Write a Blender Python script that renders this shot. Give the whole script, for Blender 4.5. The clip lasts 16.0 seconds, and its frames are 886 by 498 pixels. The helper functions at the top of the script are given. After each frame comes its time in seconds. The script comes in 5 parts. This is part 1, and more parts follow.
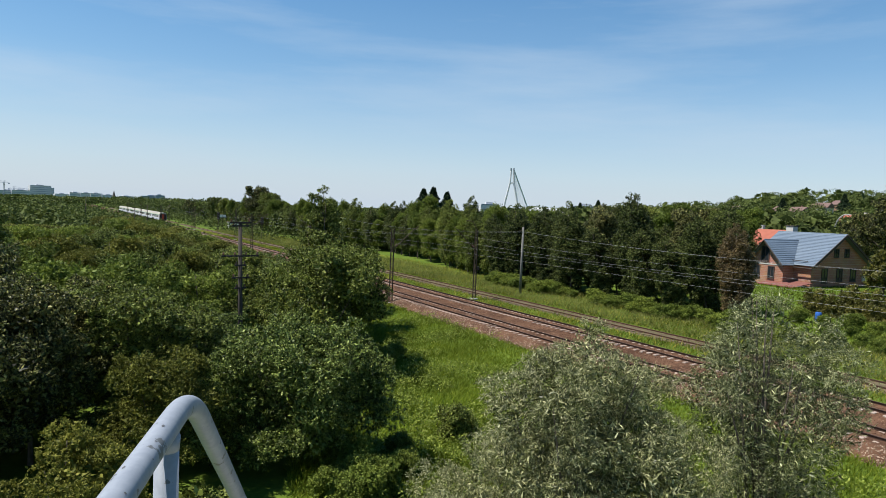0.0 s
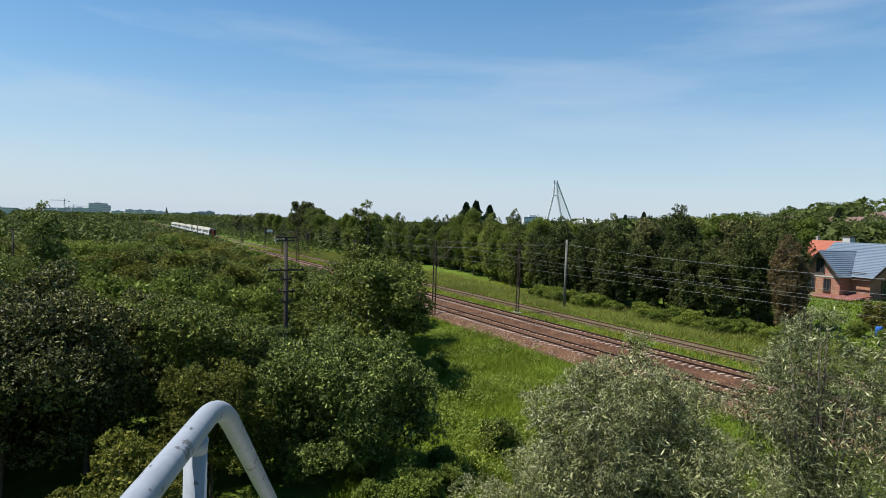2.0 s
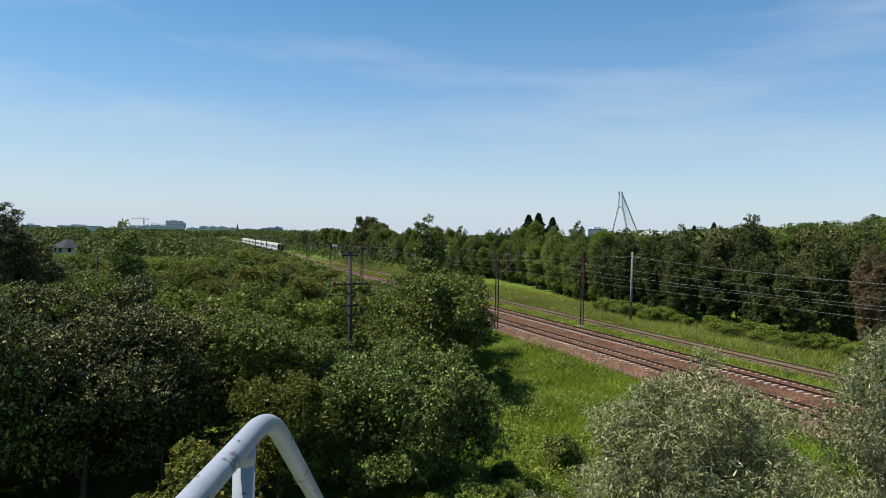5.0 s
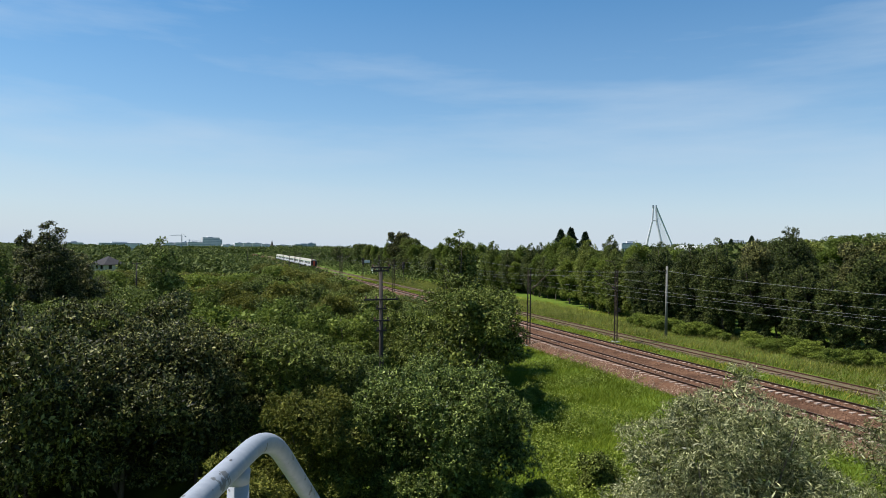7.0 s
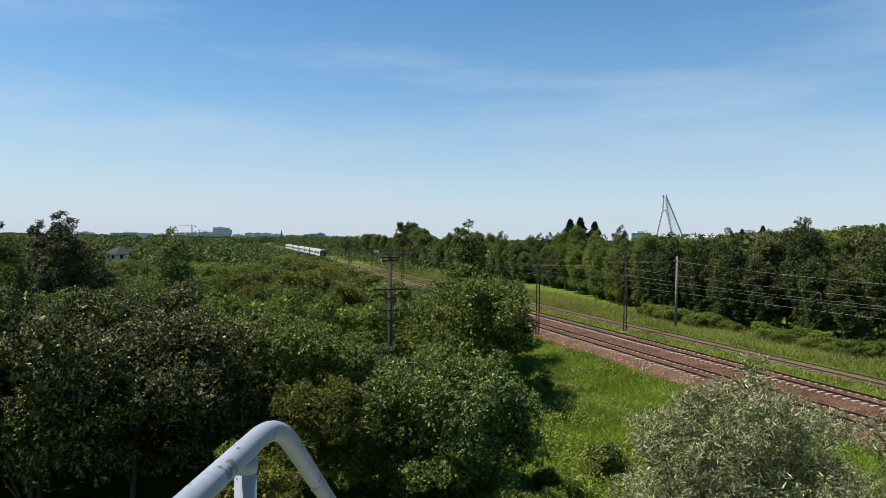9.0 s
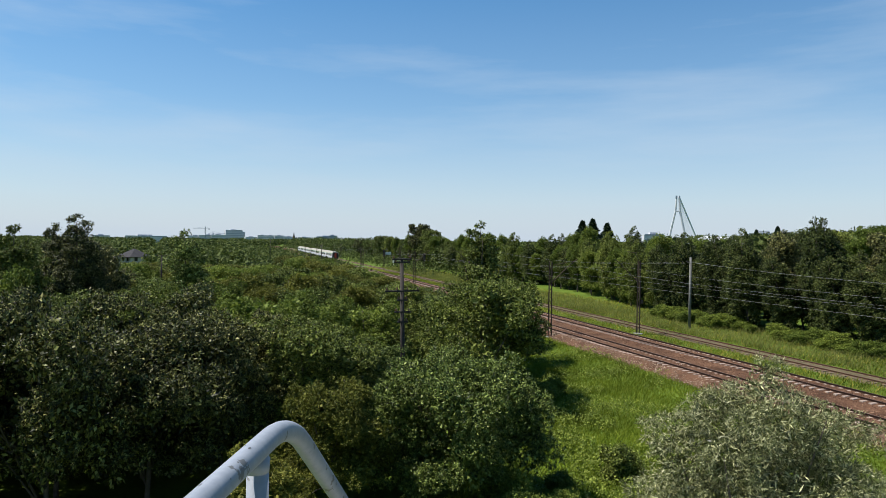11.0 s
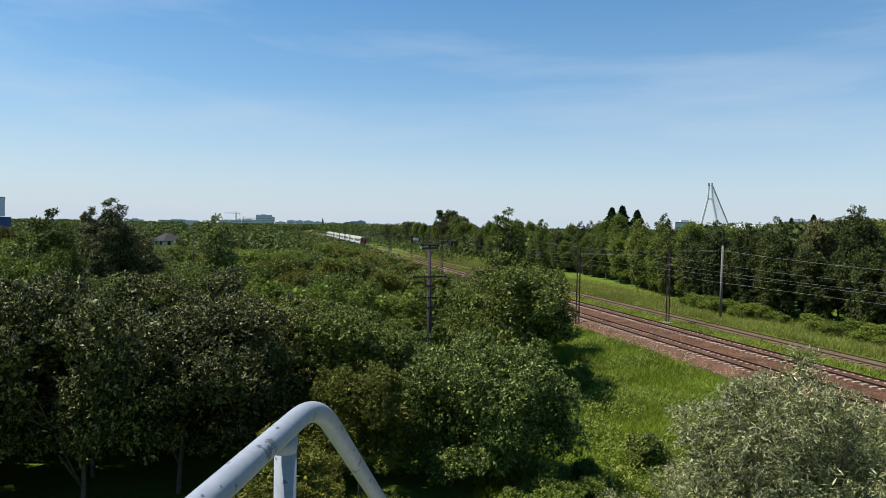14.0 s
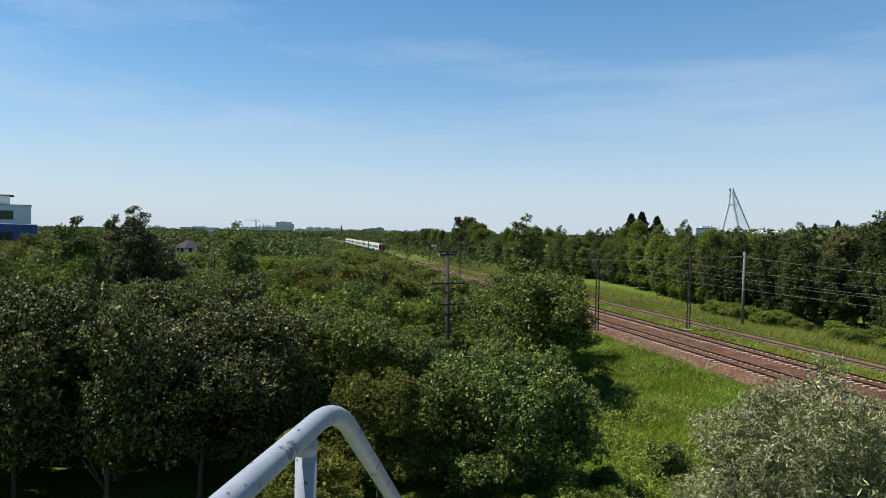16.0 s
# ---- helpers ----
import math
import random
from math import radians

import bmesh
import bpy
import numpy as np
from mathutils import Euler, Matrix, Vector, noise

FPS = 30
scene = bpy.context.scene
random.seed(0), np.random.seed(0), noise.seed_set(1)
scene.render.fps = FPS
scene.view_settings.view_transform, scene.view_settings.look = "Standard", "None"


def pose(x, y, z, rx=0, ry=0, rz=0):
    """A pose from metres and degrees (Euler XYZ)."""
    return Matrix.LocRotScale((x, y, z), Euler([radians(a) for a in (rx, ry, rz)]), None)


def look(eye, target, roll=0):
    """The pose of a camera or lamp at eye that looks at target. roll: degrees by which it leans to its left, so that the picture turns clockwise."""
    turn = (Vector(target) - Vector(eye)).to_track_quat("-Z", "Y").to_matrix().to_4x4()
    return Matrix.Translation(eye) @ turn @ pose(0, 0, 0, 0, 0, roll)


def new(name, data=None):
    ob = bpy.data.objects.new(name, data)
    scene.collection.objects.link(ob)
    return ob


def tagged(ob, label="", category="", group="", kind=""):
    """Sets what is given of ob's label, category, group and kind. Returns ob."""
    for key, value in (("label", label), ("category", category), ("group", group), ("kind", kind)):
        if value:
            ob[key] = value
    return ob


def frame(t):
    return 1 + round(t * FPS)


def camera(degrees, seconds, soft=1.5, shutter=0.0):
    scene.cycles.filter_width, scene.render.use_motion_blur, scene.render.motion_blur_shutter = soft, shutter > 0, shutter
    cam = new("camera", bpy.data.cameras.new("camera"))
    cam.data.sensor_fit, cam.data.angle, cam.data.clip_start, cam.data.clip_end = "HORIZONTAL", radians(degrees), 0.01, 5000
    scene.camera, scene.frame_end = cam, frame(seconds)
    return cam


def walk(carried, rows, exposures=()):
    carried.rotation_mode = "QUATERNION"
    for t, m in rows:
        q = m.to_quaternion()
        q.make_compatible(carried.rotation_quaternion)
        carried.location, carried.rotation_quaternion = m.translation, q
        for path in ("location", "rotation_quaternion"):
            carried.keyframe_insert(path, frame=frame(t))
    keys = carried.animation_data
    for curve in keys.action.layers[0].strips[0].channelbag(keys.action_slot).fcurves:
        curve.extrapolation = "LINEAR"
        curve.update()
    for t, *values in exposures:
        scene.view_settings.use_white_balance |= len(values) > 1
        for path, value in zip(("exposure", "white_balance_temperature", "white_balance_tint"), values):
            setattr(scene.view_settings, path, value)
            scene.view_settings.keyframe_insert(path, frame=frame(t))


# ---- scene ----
cam = camera(68.41, 16.0, soft=0.6)
PATH = [
    (0.0, pose(-0.156, -0.016, 9.309, 86.68, -2.35, 0.00)),
    (0.5, pose(-0.149, -0.033, 9.310, 86.26, -2.14, 0.61)),
    (1.0, pose(-0.151, -0.045, 9.307, 86.70, -2.16, 2.50)),
    (1.5, pose(-0.147, -0.060, 9.299, 87.17, -1.78, 2.05)),
    (2.0, pose(-0.108, -0.041, 9.305, 87.73, -1.86, 3.77)),
    (2.5, pose(-0.080, -0.034, 9.312, 88.45, -2.23, 5.69)),
    (3.0, pose(-0.068, -0.043, 9.307, 88.50, -1.03, 7.30)),
    (3.5, pose(-0.076, -0.051, 9.312, 88.32, -0.78, 8.17)),
    (4.0, pose(-0.074, -0.063, 9.312, 88.55, -0.82, 8.39)),
    (6.5, pose(-0.004, -0.043, 9.327, 89.19, -1.14, 11.44)),
    (7.0, pose(0.014, -0.040, 9.326, 90.04, -0.91, 12.04)),
    (7.5, pose(0.012, -0.032, 9.320, 89.68, -1.36, 12.33)),
    (8.0, pose(0.008, -0.022, 9.318, 89.38, -0.99, 12.42)),
    (10.5, pose(-0.004, 0.008, 9.307, 89.07, -1.04, 13.43)),
    (11.0, pose(-0.007, 0.014, 9.305, 89.29, -0.75, 13.86)),
    (11.5, pose(-0.009, 0.017, 9.304, 89.49, -0.91, 14.22)),
    (12.0, pose(-0.011, 0.018, 9.300, 89.25, -0.68, 14.66)),
    (12.5, pose(-0.011, 0.021, 9.299, 88.76, -0.65, 15.17)),
    (13.0, pose(-0.014, 0.024, 9.299, 88.36, -1.08, 15.40)),
    (13.5, pose(-0.017, 0.031, 9.298, 88.15, -1.03, 15.68)),
    (14.0, pose(-0.016, 0.034, 9.295, 88.04, -1.15, 16.29)),
    (14.5, pose(-0.014, 0.033, 9.296, 88.51, -1.36, 16.36)),
    (15.0, pose(-0.011, 0.026, 9.297, 88.51, -1.41, 16.69)),
    (15.5, pose(-0.007, 0.017, 9.300, 88.44, -1.31, 17.23)),
    (16.0, pose(0.000, 0.000, 9.300, 88.59, -1.03, 17.89)),
]
walk(cam, PATH, [(0.0, 0.58), (16.0, 0.58)])

# ---- light ----
SUN_YAW, SUN_EL = 98.0, 61.0          # degrees left of +y, degrees above the horizon
sun_dir = Vector((-math.sin(radians(SUN_YAW)) * math.cos(radians(SUN_EL)),
                  math.cos(radians(SUN_YAW)) * math.cos(radians(SUN_EL)), math.sin(radians(SUN_EL))))
sun = new("sun", bpy.data.lights.new("sun", "SUN"))
sun.data.energy, sun.data.angle, sun.data.color = 5.0, radians(0.5), (1.0, 0.96, 0.90)
sun.matrix_world = look((0, 0, 60), Vector((0, 0, 60)) - sun_dir)

world = bpy.data.worlds.new("sky")
world.use_nodes = True
scene.world = world
wn, wl = world.node_tree.nodes, world.node_tree.links
wn.clear()
sky = wn.new("ShaderNodeTexSky")
sky.sky_type, sky.sun_disc = "NISHITA", False
sky.sun_elevation, sky.sun_rotation = radians(SUN_EL), radians(-SUN_YAW)
sky.air_density, sky.dust_density, sky.ozone_density = 1.0, 0.05, 3.5
coord = wn.new("ShaderNodeTexCoord")
stretch = wn.new("ShaderNodeMapping")
stretch.inputs["Scale"].default_value = (1.2, 2.0, 9.0)
stretch.inputs["Rotation"].default_value = (0.0, radians(8), radians(20))
wisps = wn.new("ShaderNodeTexNoise")
wisps.inputs["Scale"].default_value, wisps.inputs["Detail"].default_value, wisps.inputs["Roughness"].default_value = 1.6, 7.0, 0.55
wramp = wn.new("ShaderNodeValToRGB")
wramp.color_ramp.elements[0].position, wramp.color_ramp.elements[0].color = 0.46, (0, 0, 0, 1)
wramp.color_ramp.elements[1].position, wramp.color_ramp.elements[1].color = 0.80, (0.46, 0.46, 0.46, 1)
wmix = wn.new("ShaderNodeMixRGB")
wmix.inputs["Color2"].default_value = (6.2, 7.4, 8.6, 1)
wback, wout = wn.new("ShaderNodeBackground"), wn.new("ShaderNodeOutputWorld")
wback.inputs["Strength"].default_value = 0.067
wl.new(coord.outputs["Generated"], stretch.inputs["Vector"])
wl.new(stretch.outputs["Vector"], wisps.inputs["Vector"])
wl.new(wisps.outputs["Fac"], wramp.inputs["Fac"])
wl.new(wramp.outputs["Color"], wmix.inputs["Fac"])
tone = wn.new("ShaderNodeHueSaturation")
tone.inputs["Saturation"].default_value, tone.inputs["Value"].default_value = 1.38, 1.30
tone.inputs["Hue"].default_value = 0.494
wl.new(sky.outputs["Color"], tone.inputs["Color"])
wl.new(tone.outputs["Color"], wmix.inputs["Color1"])
haze_z, haze_ramp, haze_mix = wn.new("ShaderNodeSeparateXYZ"), wn.new("ShaderNodeValToRGB"), wn.new("ShaderNodeMixRGB")
he = haze_ramp.color_ramp.elements
he[0].position, he[0].color = 0.0, (0.95, 0.95, 0.95, 1)
he[1].position, he[1].color = 0.50, (0.0, 0.0, 0.0, 1)
for at, v in ((0.06, 0.72), (0.20, 0.30)):
    he.new(at).color = (v, v, v, 1)
haze_mix.inputs["Color2"].default_value = (5.5, 6.5, 7.7, 1)      # thin milky summer haze low in the sky
wl.new(coord.outputs["Generated"], haze_z.inputs["Vector"])
wl.new(haze_z.outputs["Z"], haze_ramp.inputs["Fac"])
wl.new(haze_ramp.outputs["Color"], haze_mix.inputs["Fac"])
wl.new(wmix.outputs["Color"], haze_mix.inputs["Color1"])
wl.new(haze_mix.outputs["Color"], wback.inputs["Color"])
wl.new(wback.outputs["Background"], wout.inputs["Surface"])


# ---- materials ----
def base_mat(name):
    m = bpy.data.materials.new(name)
    m.use_nodes = True
    return m, m.node_tree.nodes, m.node_tree.links, m.node_tree.nodes["Principled BSDF"]


def surface(name, dark, light, scale=3.0, rough=0.85, metal=0.0, bump=0.2, fine=40.0, stretch=(1, 1, 1), spread=0.5, gloss=0.3):
    """A weathered surface: two scales of noise between two colours, and fine relief."""
    m, n, l, b = base_mat(name)
    tc = n.new("ShaderNodeTexCoord")
    mp = n.new("ShaderNodeMapping")
    mp.inputs["Scale"].default_value = stretch
    big, small = n.new("ShaderNodeTexNoise"), n.new("ShaderNodeTexNoise")
    big.inputs["Scale"].default_value, big.inputs["Detail"].default_value = scale, 5.0
    small.inputs["Scale"].default_value, small.inputs["Detail"].default_value = fine, 4.0
    mix = n.new("ShaderNodeMath")
    mix.operation = "MULTIPLY_ADD"
    mix.inputs[1].default_value = 0.45
    add = n.new("ShaderNodeMath")
    add.operation = "MULTIPLY"
    add.inputs[1].default_value = 0.6
    ramp = n.new("ShaderNodeValToRGB")
    ramp.color_ramp.elements[0].position, ramp.color_ramp.elements[0].color = 0.5 - spread * 0.4, (*dark, 1)
    ramp.color_ramp.elements[1].position, ramp.color_ramp.elements[1].color = 0.5 + spread * 0.4, (*light, 1)
    bp = n.new("ShaderNodeBump")
    bp.inputs["Strength"].default_value, bp.inputs["Distance"].default_value = bump, 0.02
    l.new(tc.outputs["Object"], mp.inputs["Vector"])
    l.new(mp.outputs["Vector"], big.inputs["Vector"])
    l.new(mp.outputs["Vector"], small.inputs["Vector"])
    l.new(big.outputs["Fac"], add.inputs[0])
    l.new(small.outputs["Fac"], mix.inputs[0])
    l.new(add.outputs[0], mix.inputs[2])
    l.new(mix.outputs[0], ramp.inputs["Fac"])
    l.new(ramp.outputs["Color"], b.inputs["Base Color"])
    l.new(small.outputs["Fac"], bp.inputs["Height"])
    l.new(bp.outputs["Normal"], b.inputs["Normal"])
    b.inputs["Roughness"].default_value, b.inputs["Metallic"].default_value = rough, metal
    b.inputs["Specular IOR Level"].default_value = gloss
    return m


def foliage(name, dark, mid, light, through_light=0.35, rough=0.5, gloss=0.35, tree_shift=0.25, patch_scale=0.8, patch_shift=0.2):
    """Leaves: each leaf and each tree has its own tint, and light comes through. A wide leaf ramp also imitates sparkle
    and shade.
    """
    m, n, l, b = base_mat(name)
    geo, info = n.new("ShaderNodeNewGeometry"), n.new("ShaderNodeObjectInfo")
    ramp = n.new("ShaderNodeValToRGB")
    e = ramp.color_ramp.elements
    e[0].position, e[0].color = 0.0, (*dark, 1)
    e[1].position, e[1].color = 1.0, (*light, 1)
    k = e.new(0.55)
    k.color = (*mid, 1)
    hsv = n.new("ShaderNodeHueSaturation")
    val, hue = n.new("ShaderNodeMapRange"), n.new("ShaderNodeMapRange")
    val.inputs["To Min"].default_value, val.inputs["To Max"].default_value = 1 - tree_shift, 1 + tree_shift
    hue.inputs["To Min"].default_value, hue.inputs["To Max"].default_value = 0.508, 0.494
    trans, mix = n.new("ShaderNodeBsdfTranslucent"), n.new("ShaderNodeMixShader")
    mix.inputs["Fac"].default_value = through_light
    l.new(geo.outputs["Random Per Island"], ramp.inputs["Fac"])
    l.new(info.outputs["Random"], val.inputs["Value"])
    l.new(info.outputs["Random"], hue.inputs["Value"])
    place, patch, patch_range, tone_mix = n.new("ShaderNodeNewGeometry"), n.new("ShaderNodeTexNoise"), n.new("ShaderNodeMapRange"), n.new("ShaderNodeMath")
    patch.inputs["Scale"].default_value, patch.inputs["Detail"].default_value = patch_scale, 3.0
    patch_range.inputs["From Min"].default_value, patch_range.inputs["From Max"].default_value = 0.3, 0.7
    patch_range.inputs["To Min"].default_value, patch_range.inputs["To Max"].default_value = 1 - patch_shift, 1 + patch_shift
    tone_mix.operation = "MULTIPLY"
    l.new(place.outputs["Position"], patch.inputs["Vector"])
    l.new(patch.outputs["Fac"], patch_range.inputs["Value"])
    l.new(val.outputs["Result"], tone_mix.inputs[0])
    l.new(patch_range.outputs["Result"], tone_mix.inputs[1])
    l.new(tone_mix.outputs[0], hsv.inputs["Value"])
    l.new(hue.outputs["Result"], hsv.inputs["Hue"])
    l.new(ramp.outputs["Color"], hsv.inputs["Color"])
    l.new(hsv.outputs["Color"], b.inputs["Base Color"])
    l.new(hsv.outputs["Color"], trans.inputs["Color"])
    l.new(b.outputs["BSDF"], mix.inputs[1])
    l.new(trans.outputs["BSDF"], mix.inputs[2])
    l.new(mix.outputs["Shader"], n["Material Output"].inputs["Surface"])
    b.inputs["Roughness"].default_value = rough
    b.inputs["Specular IOR Level"].default_value = gloss
    return m


# The widest dark-to-light leaf ramps imitate sunlit sparkle against shaded gaps.
LEAF_MID = foliage("leaf_green", (0.024, 0.032, 0.005), (0.108, 0.134, 0.021), (0.285, 0.320, 0.072), 0.15, 0.55, 0.15)
# Dark green lowered to near black, putting the thicket's deep shade into the colour.
LEAF_DARK_SHADED = foliage("leaf_dark_green_shaded", (0.009, 0.011, 0.003), (0.050, 0.056, 0.012), (0.320, 0.310, 0.098), 0.08, 0.5, 0.18)
LEAF_LIGHT = foliage("leaf_bright_green", (0.062, 0.088, 0.012), (0.124, 0.164, 0.023), (0.225, 0.268, 0.048), 0.3, 0.6, 0.15)
LEAF_OLIVE = foliage("leaf_olive", (0.056, 0.062, 0.010), (0.112, 0.118, 0.017), (0.215, 0.210, 0.038), 0.2, 0.6, 0.12)
LEAF_SAGE = foliage("leaf_grey_green", (0.020, 0.030, 0.005), (0.090, 0.122, 0.022), (0.290, 0.345, 0.085), 0.12, 0.5, 0.18)
LEAF_WILLOW = foliage("leaf_willow_silver", (0.030, 0.036, 0.008), (0.120, 0.130, 0.040), (0.480, 0.475, 0.240), 0.12, 0.45, 0.3, 0.1)
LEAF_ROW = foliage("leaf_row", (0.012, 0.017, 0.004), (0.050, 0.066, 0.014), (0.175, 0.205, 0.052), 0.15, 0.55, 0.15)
LEAF_RED = foliage("leaf_russet", (0.060, 0.045, 0.016), (0.110, 0.080, 0.030), (0.160, 0.120, 0.045), 0.3)
NEEDLE = foliage("needle_dark", (0.012, 0.024, 0.011), (0.022, 0.040, 0.016), (0.040, 0.062, 0.024), 0.1, 0.6, 0.15)
THUJA = foliage("thuja_gold", (0.060, 0.060, 0.012), (0.115, 0.110, 0.018), (0.190, 0.170, 0.030), 0.25)
FAR_WOOD = foliage("far_foliage", (0.036, 0.050, 0.013), (0.074, 0.096, 0.024), (0.130, 0.152, 0.042), 0.2, 0.7, 0.1)
GRASS = foliage("grass_blade", (0.086, 0.120, 0.008), (0.140, 0.186, 0.014), (0.225, 0.260, 0.032), 0.35, 0.7, 0.1, patch_scale=0.22, patch_shift=0.38)
STRAW = foliage("grass_seeding", (0.130, 0.150, 0.024), (0.210, 0.220, 0.050), (0.330, 0.315, 0.120), 0.35, 0.7, 0.1, patch_scale=0.12, patch_shift=0.3)
VERGE = foliage("grass_verge", (0.150, 0.150, 0.014), (0.245, 0.235, 0.030), (0.360, 0.320, 0.075), 0.35, 0.7, 0.1, patch_scale=0.2, patch_shift=0.3)
BARK = surface("bark", (0.045, 0.035, 0.026), (0.14, 0.115, 0.09), 4, 0.95, fine=60, bump=0.6)
GROUND = surface("ground_soil_grass", (0.050, 0.085, 0.008), (0.105, 0.150, 0.020), 0.25, 0.95, fine=5, bump=0.6, gloss=0.1)
BALLAST = surface("ballast_stone", (0.028, 0.014, 0.008), (0.145, 0.076, 0.044), 0.7, 0.95, fine=9, bump=1.0, gloss=0.1)
SLEEPER = surface("sleeper_concrete", (0.215, 0.160, 0.125), (0.380, 0.295, 0.240), 2, 0.9, fine=50)
SLEEPER_OLD = surface("sleeper_weathered_timber", (0.085, 0.064, 0.042), (0.170, 0.125, 0.084), 2, 0.95, fine=40)
RAIL = surface("rail_rust", (0.022, 0.012, 0.009), (0.050, 0.028, 0.020), 3, 0.8, fine=60, gloss=0.1)
RAIL_TOP = surface("rail_running_edge", (0.050, 0.032, 0.025), (0.090, 0.062, 0.050), 2, 0.6, 0.3, 0.05)
MAST = surface("mast_rusted_steel", (0.040, 0.028, 0.020), (0.105, 0.074, 0.052), 2, 0.8, fine=30)
CONCRETE = surface("pole_concrete", (0.20, 0.195, 0.18), (0.33, 0.32, 0.30), 1.5, 0.9, fine=25)
POLE_GREY = surface("pole_weathered_concrete", (0.105, 0.105, 0.092), (0.185, 0.180, 0.160), 1.5, 0.9, fine=25)
WOODPOLE = surface("pole_tarred", (0.022, 0.019, 0.016), (0.058, 0.048, 0.040), 2, 0.9, fine=30, stretch=(4, 4, 0.4))
WIRE = surface("wire_aluminium", (0.22, 0.22, 0.22), (0.34, 0.34, 0.34), 1, 0.5, 0.3, 0)
PORCELAIN = surface("insulator_brown", (0.10, 0.04, 0.025), (0.17, 0.08, 0.05), 5, 0.3)

# ---- plan ----
RAIL_B, RAIL_L, RAIL_P, RAIL_Q = (-0.647, 1.268, -0.379), (-0.574, 0.872, -0.379), (-0.688, 1.554, -0.603), (-0.617, 1.090, -0.379)
U2, N2 = Vector((-0.509, 0.8607, 0)), Vector((0.8607, 0.509, 0))     # along the railway, away; across it, to the far side


def sp(s, p, z=0.0):
    """A place s metres along the railway and p metres across it."""
    return U2 * s + N2 * p + Vector((0, 0, z))


def polar(yaw, d, z=0.0):
    """A place d metres off, yaw degrees left of +y."""
    return Vector((-math.sin(radians(yaw)) * d, math.cos(radians(yaw)) * d, z))


TRACK_YAW = math.degrees(math.atan2(0.509, 0.8607))
FAR_HILL = [(-70, 36), (-40, 34), (-29, 30), (-20, 14), (-10, 5), (0, 0), (60, 0)]


def smooth(a, b, x):
    k = min(max((x - a) / (b - a), 0.0), 1.0)
    return k * k * (3 - 2 * k)


def ground_z(x, y):
    s, p = -0.509 * x + 0.8607 * y, 0.8607 * x + 0.509 * y
    d, yaw = math.hypot(x, y), math.degrees(math.atan2(-x, y))
    z = -1.05 + 0.45 * smooth(25.5, 30.0, p) + 0.25 * smooth(44.0, 48.0, p)
    z += 1.3 * smooth(58, 92, p) * smooth(130, 70, abs(s - 20))
    hill = float(np.interp(yaw, [h[0] for h in FAR_HILL], [h[1] for h in FAR_HILL]))
    z += hill * smooth(160, 700, d) - 4.0 * smooth(300, 2500, d) * smooth(-10, 15, yaw)
    z += 0.12 * noise.noise(Vector((x * 0.16, y * 0.16, 0))) * smooth(70, 20, d) * smooth(30.5, 28, p)
    return z


# ---- mesh helpers ----
def mesh_from(name, verts, faces):
    me = bpy.data.meshes.new(name)
    me.from_pydata([tuple(v) for v in verts], [], faces)
    me.update()
    return me


def quads_mesh(name, V):
    """A mesh of loose quads from an array (n, 4, 3)."""
    n = len(V)
    me = bpy.data.meshes.new(name)
    me.vertices.add(n * 4)
    me.vertices.foreach_set("co", np.ascontiguousarray(V, dtype=np.float32).ravel())
    me.loops.add(n * 4)
    me.loops.foreach_set("vertex_index", np.arange(n * 4, dtype=np.int32))
    me.polygons.add(n)
    me.polygons.foreach_set("loop_start", np.arange(0, n * 4, 4, dtype=np.int32))
    me.update(calc_edges=True)
    return me


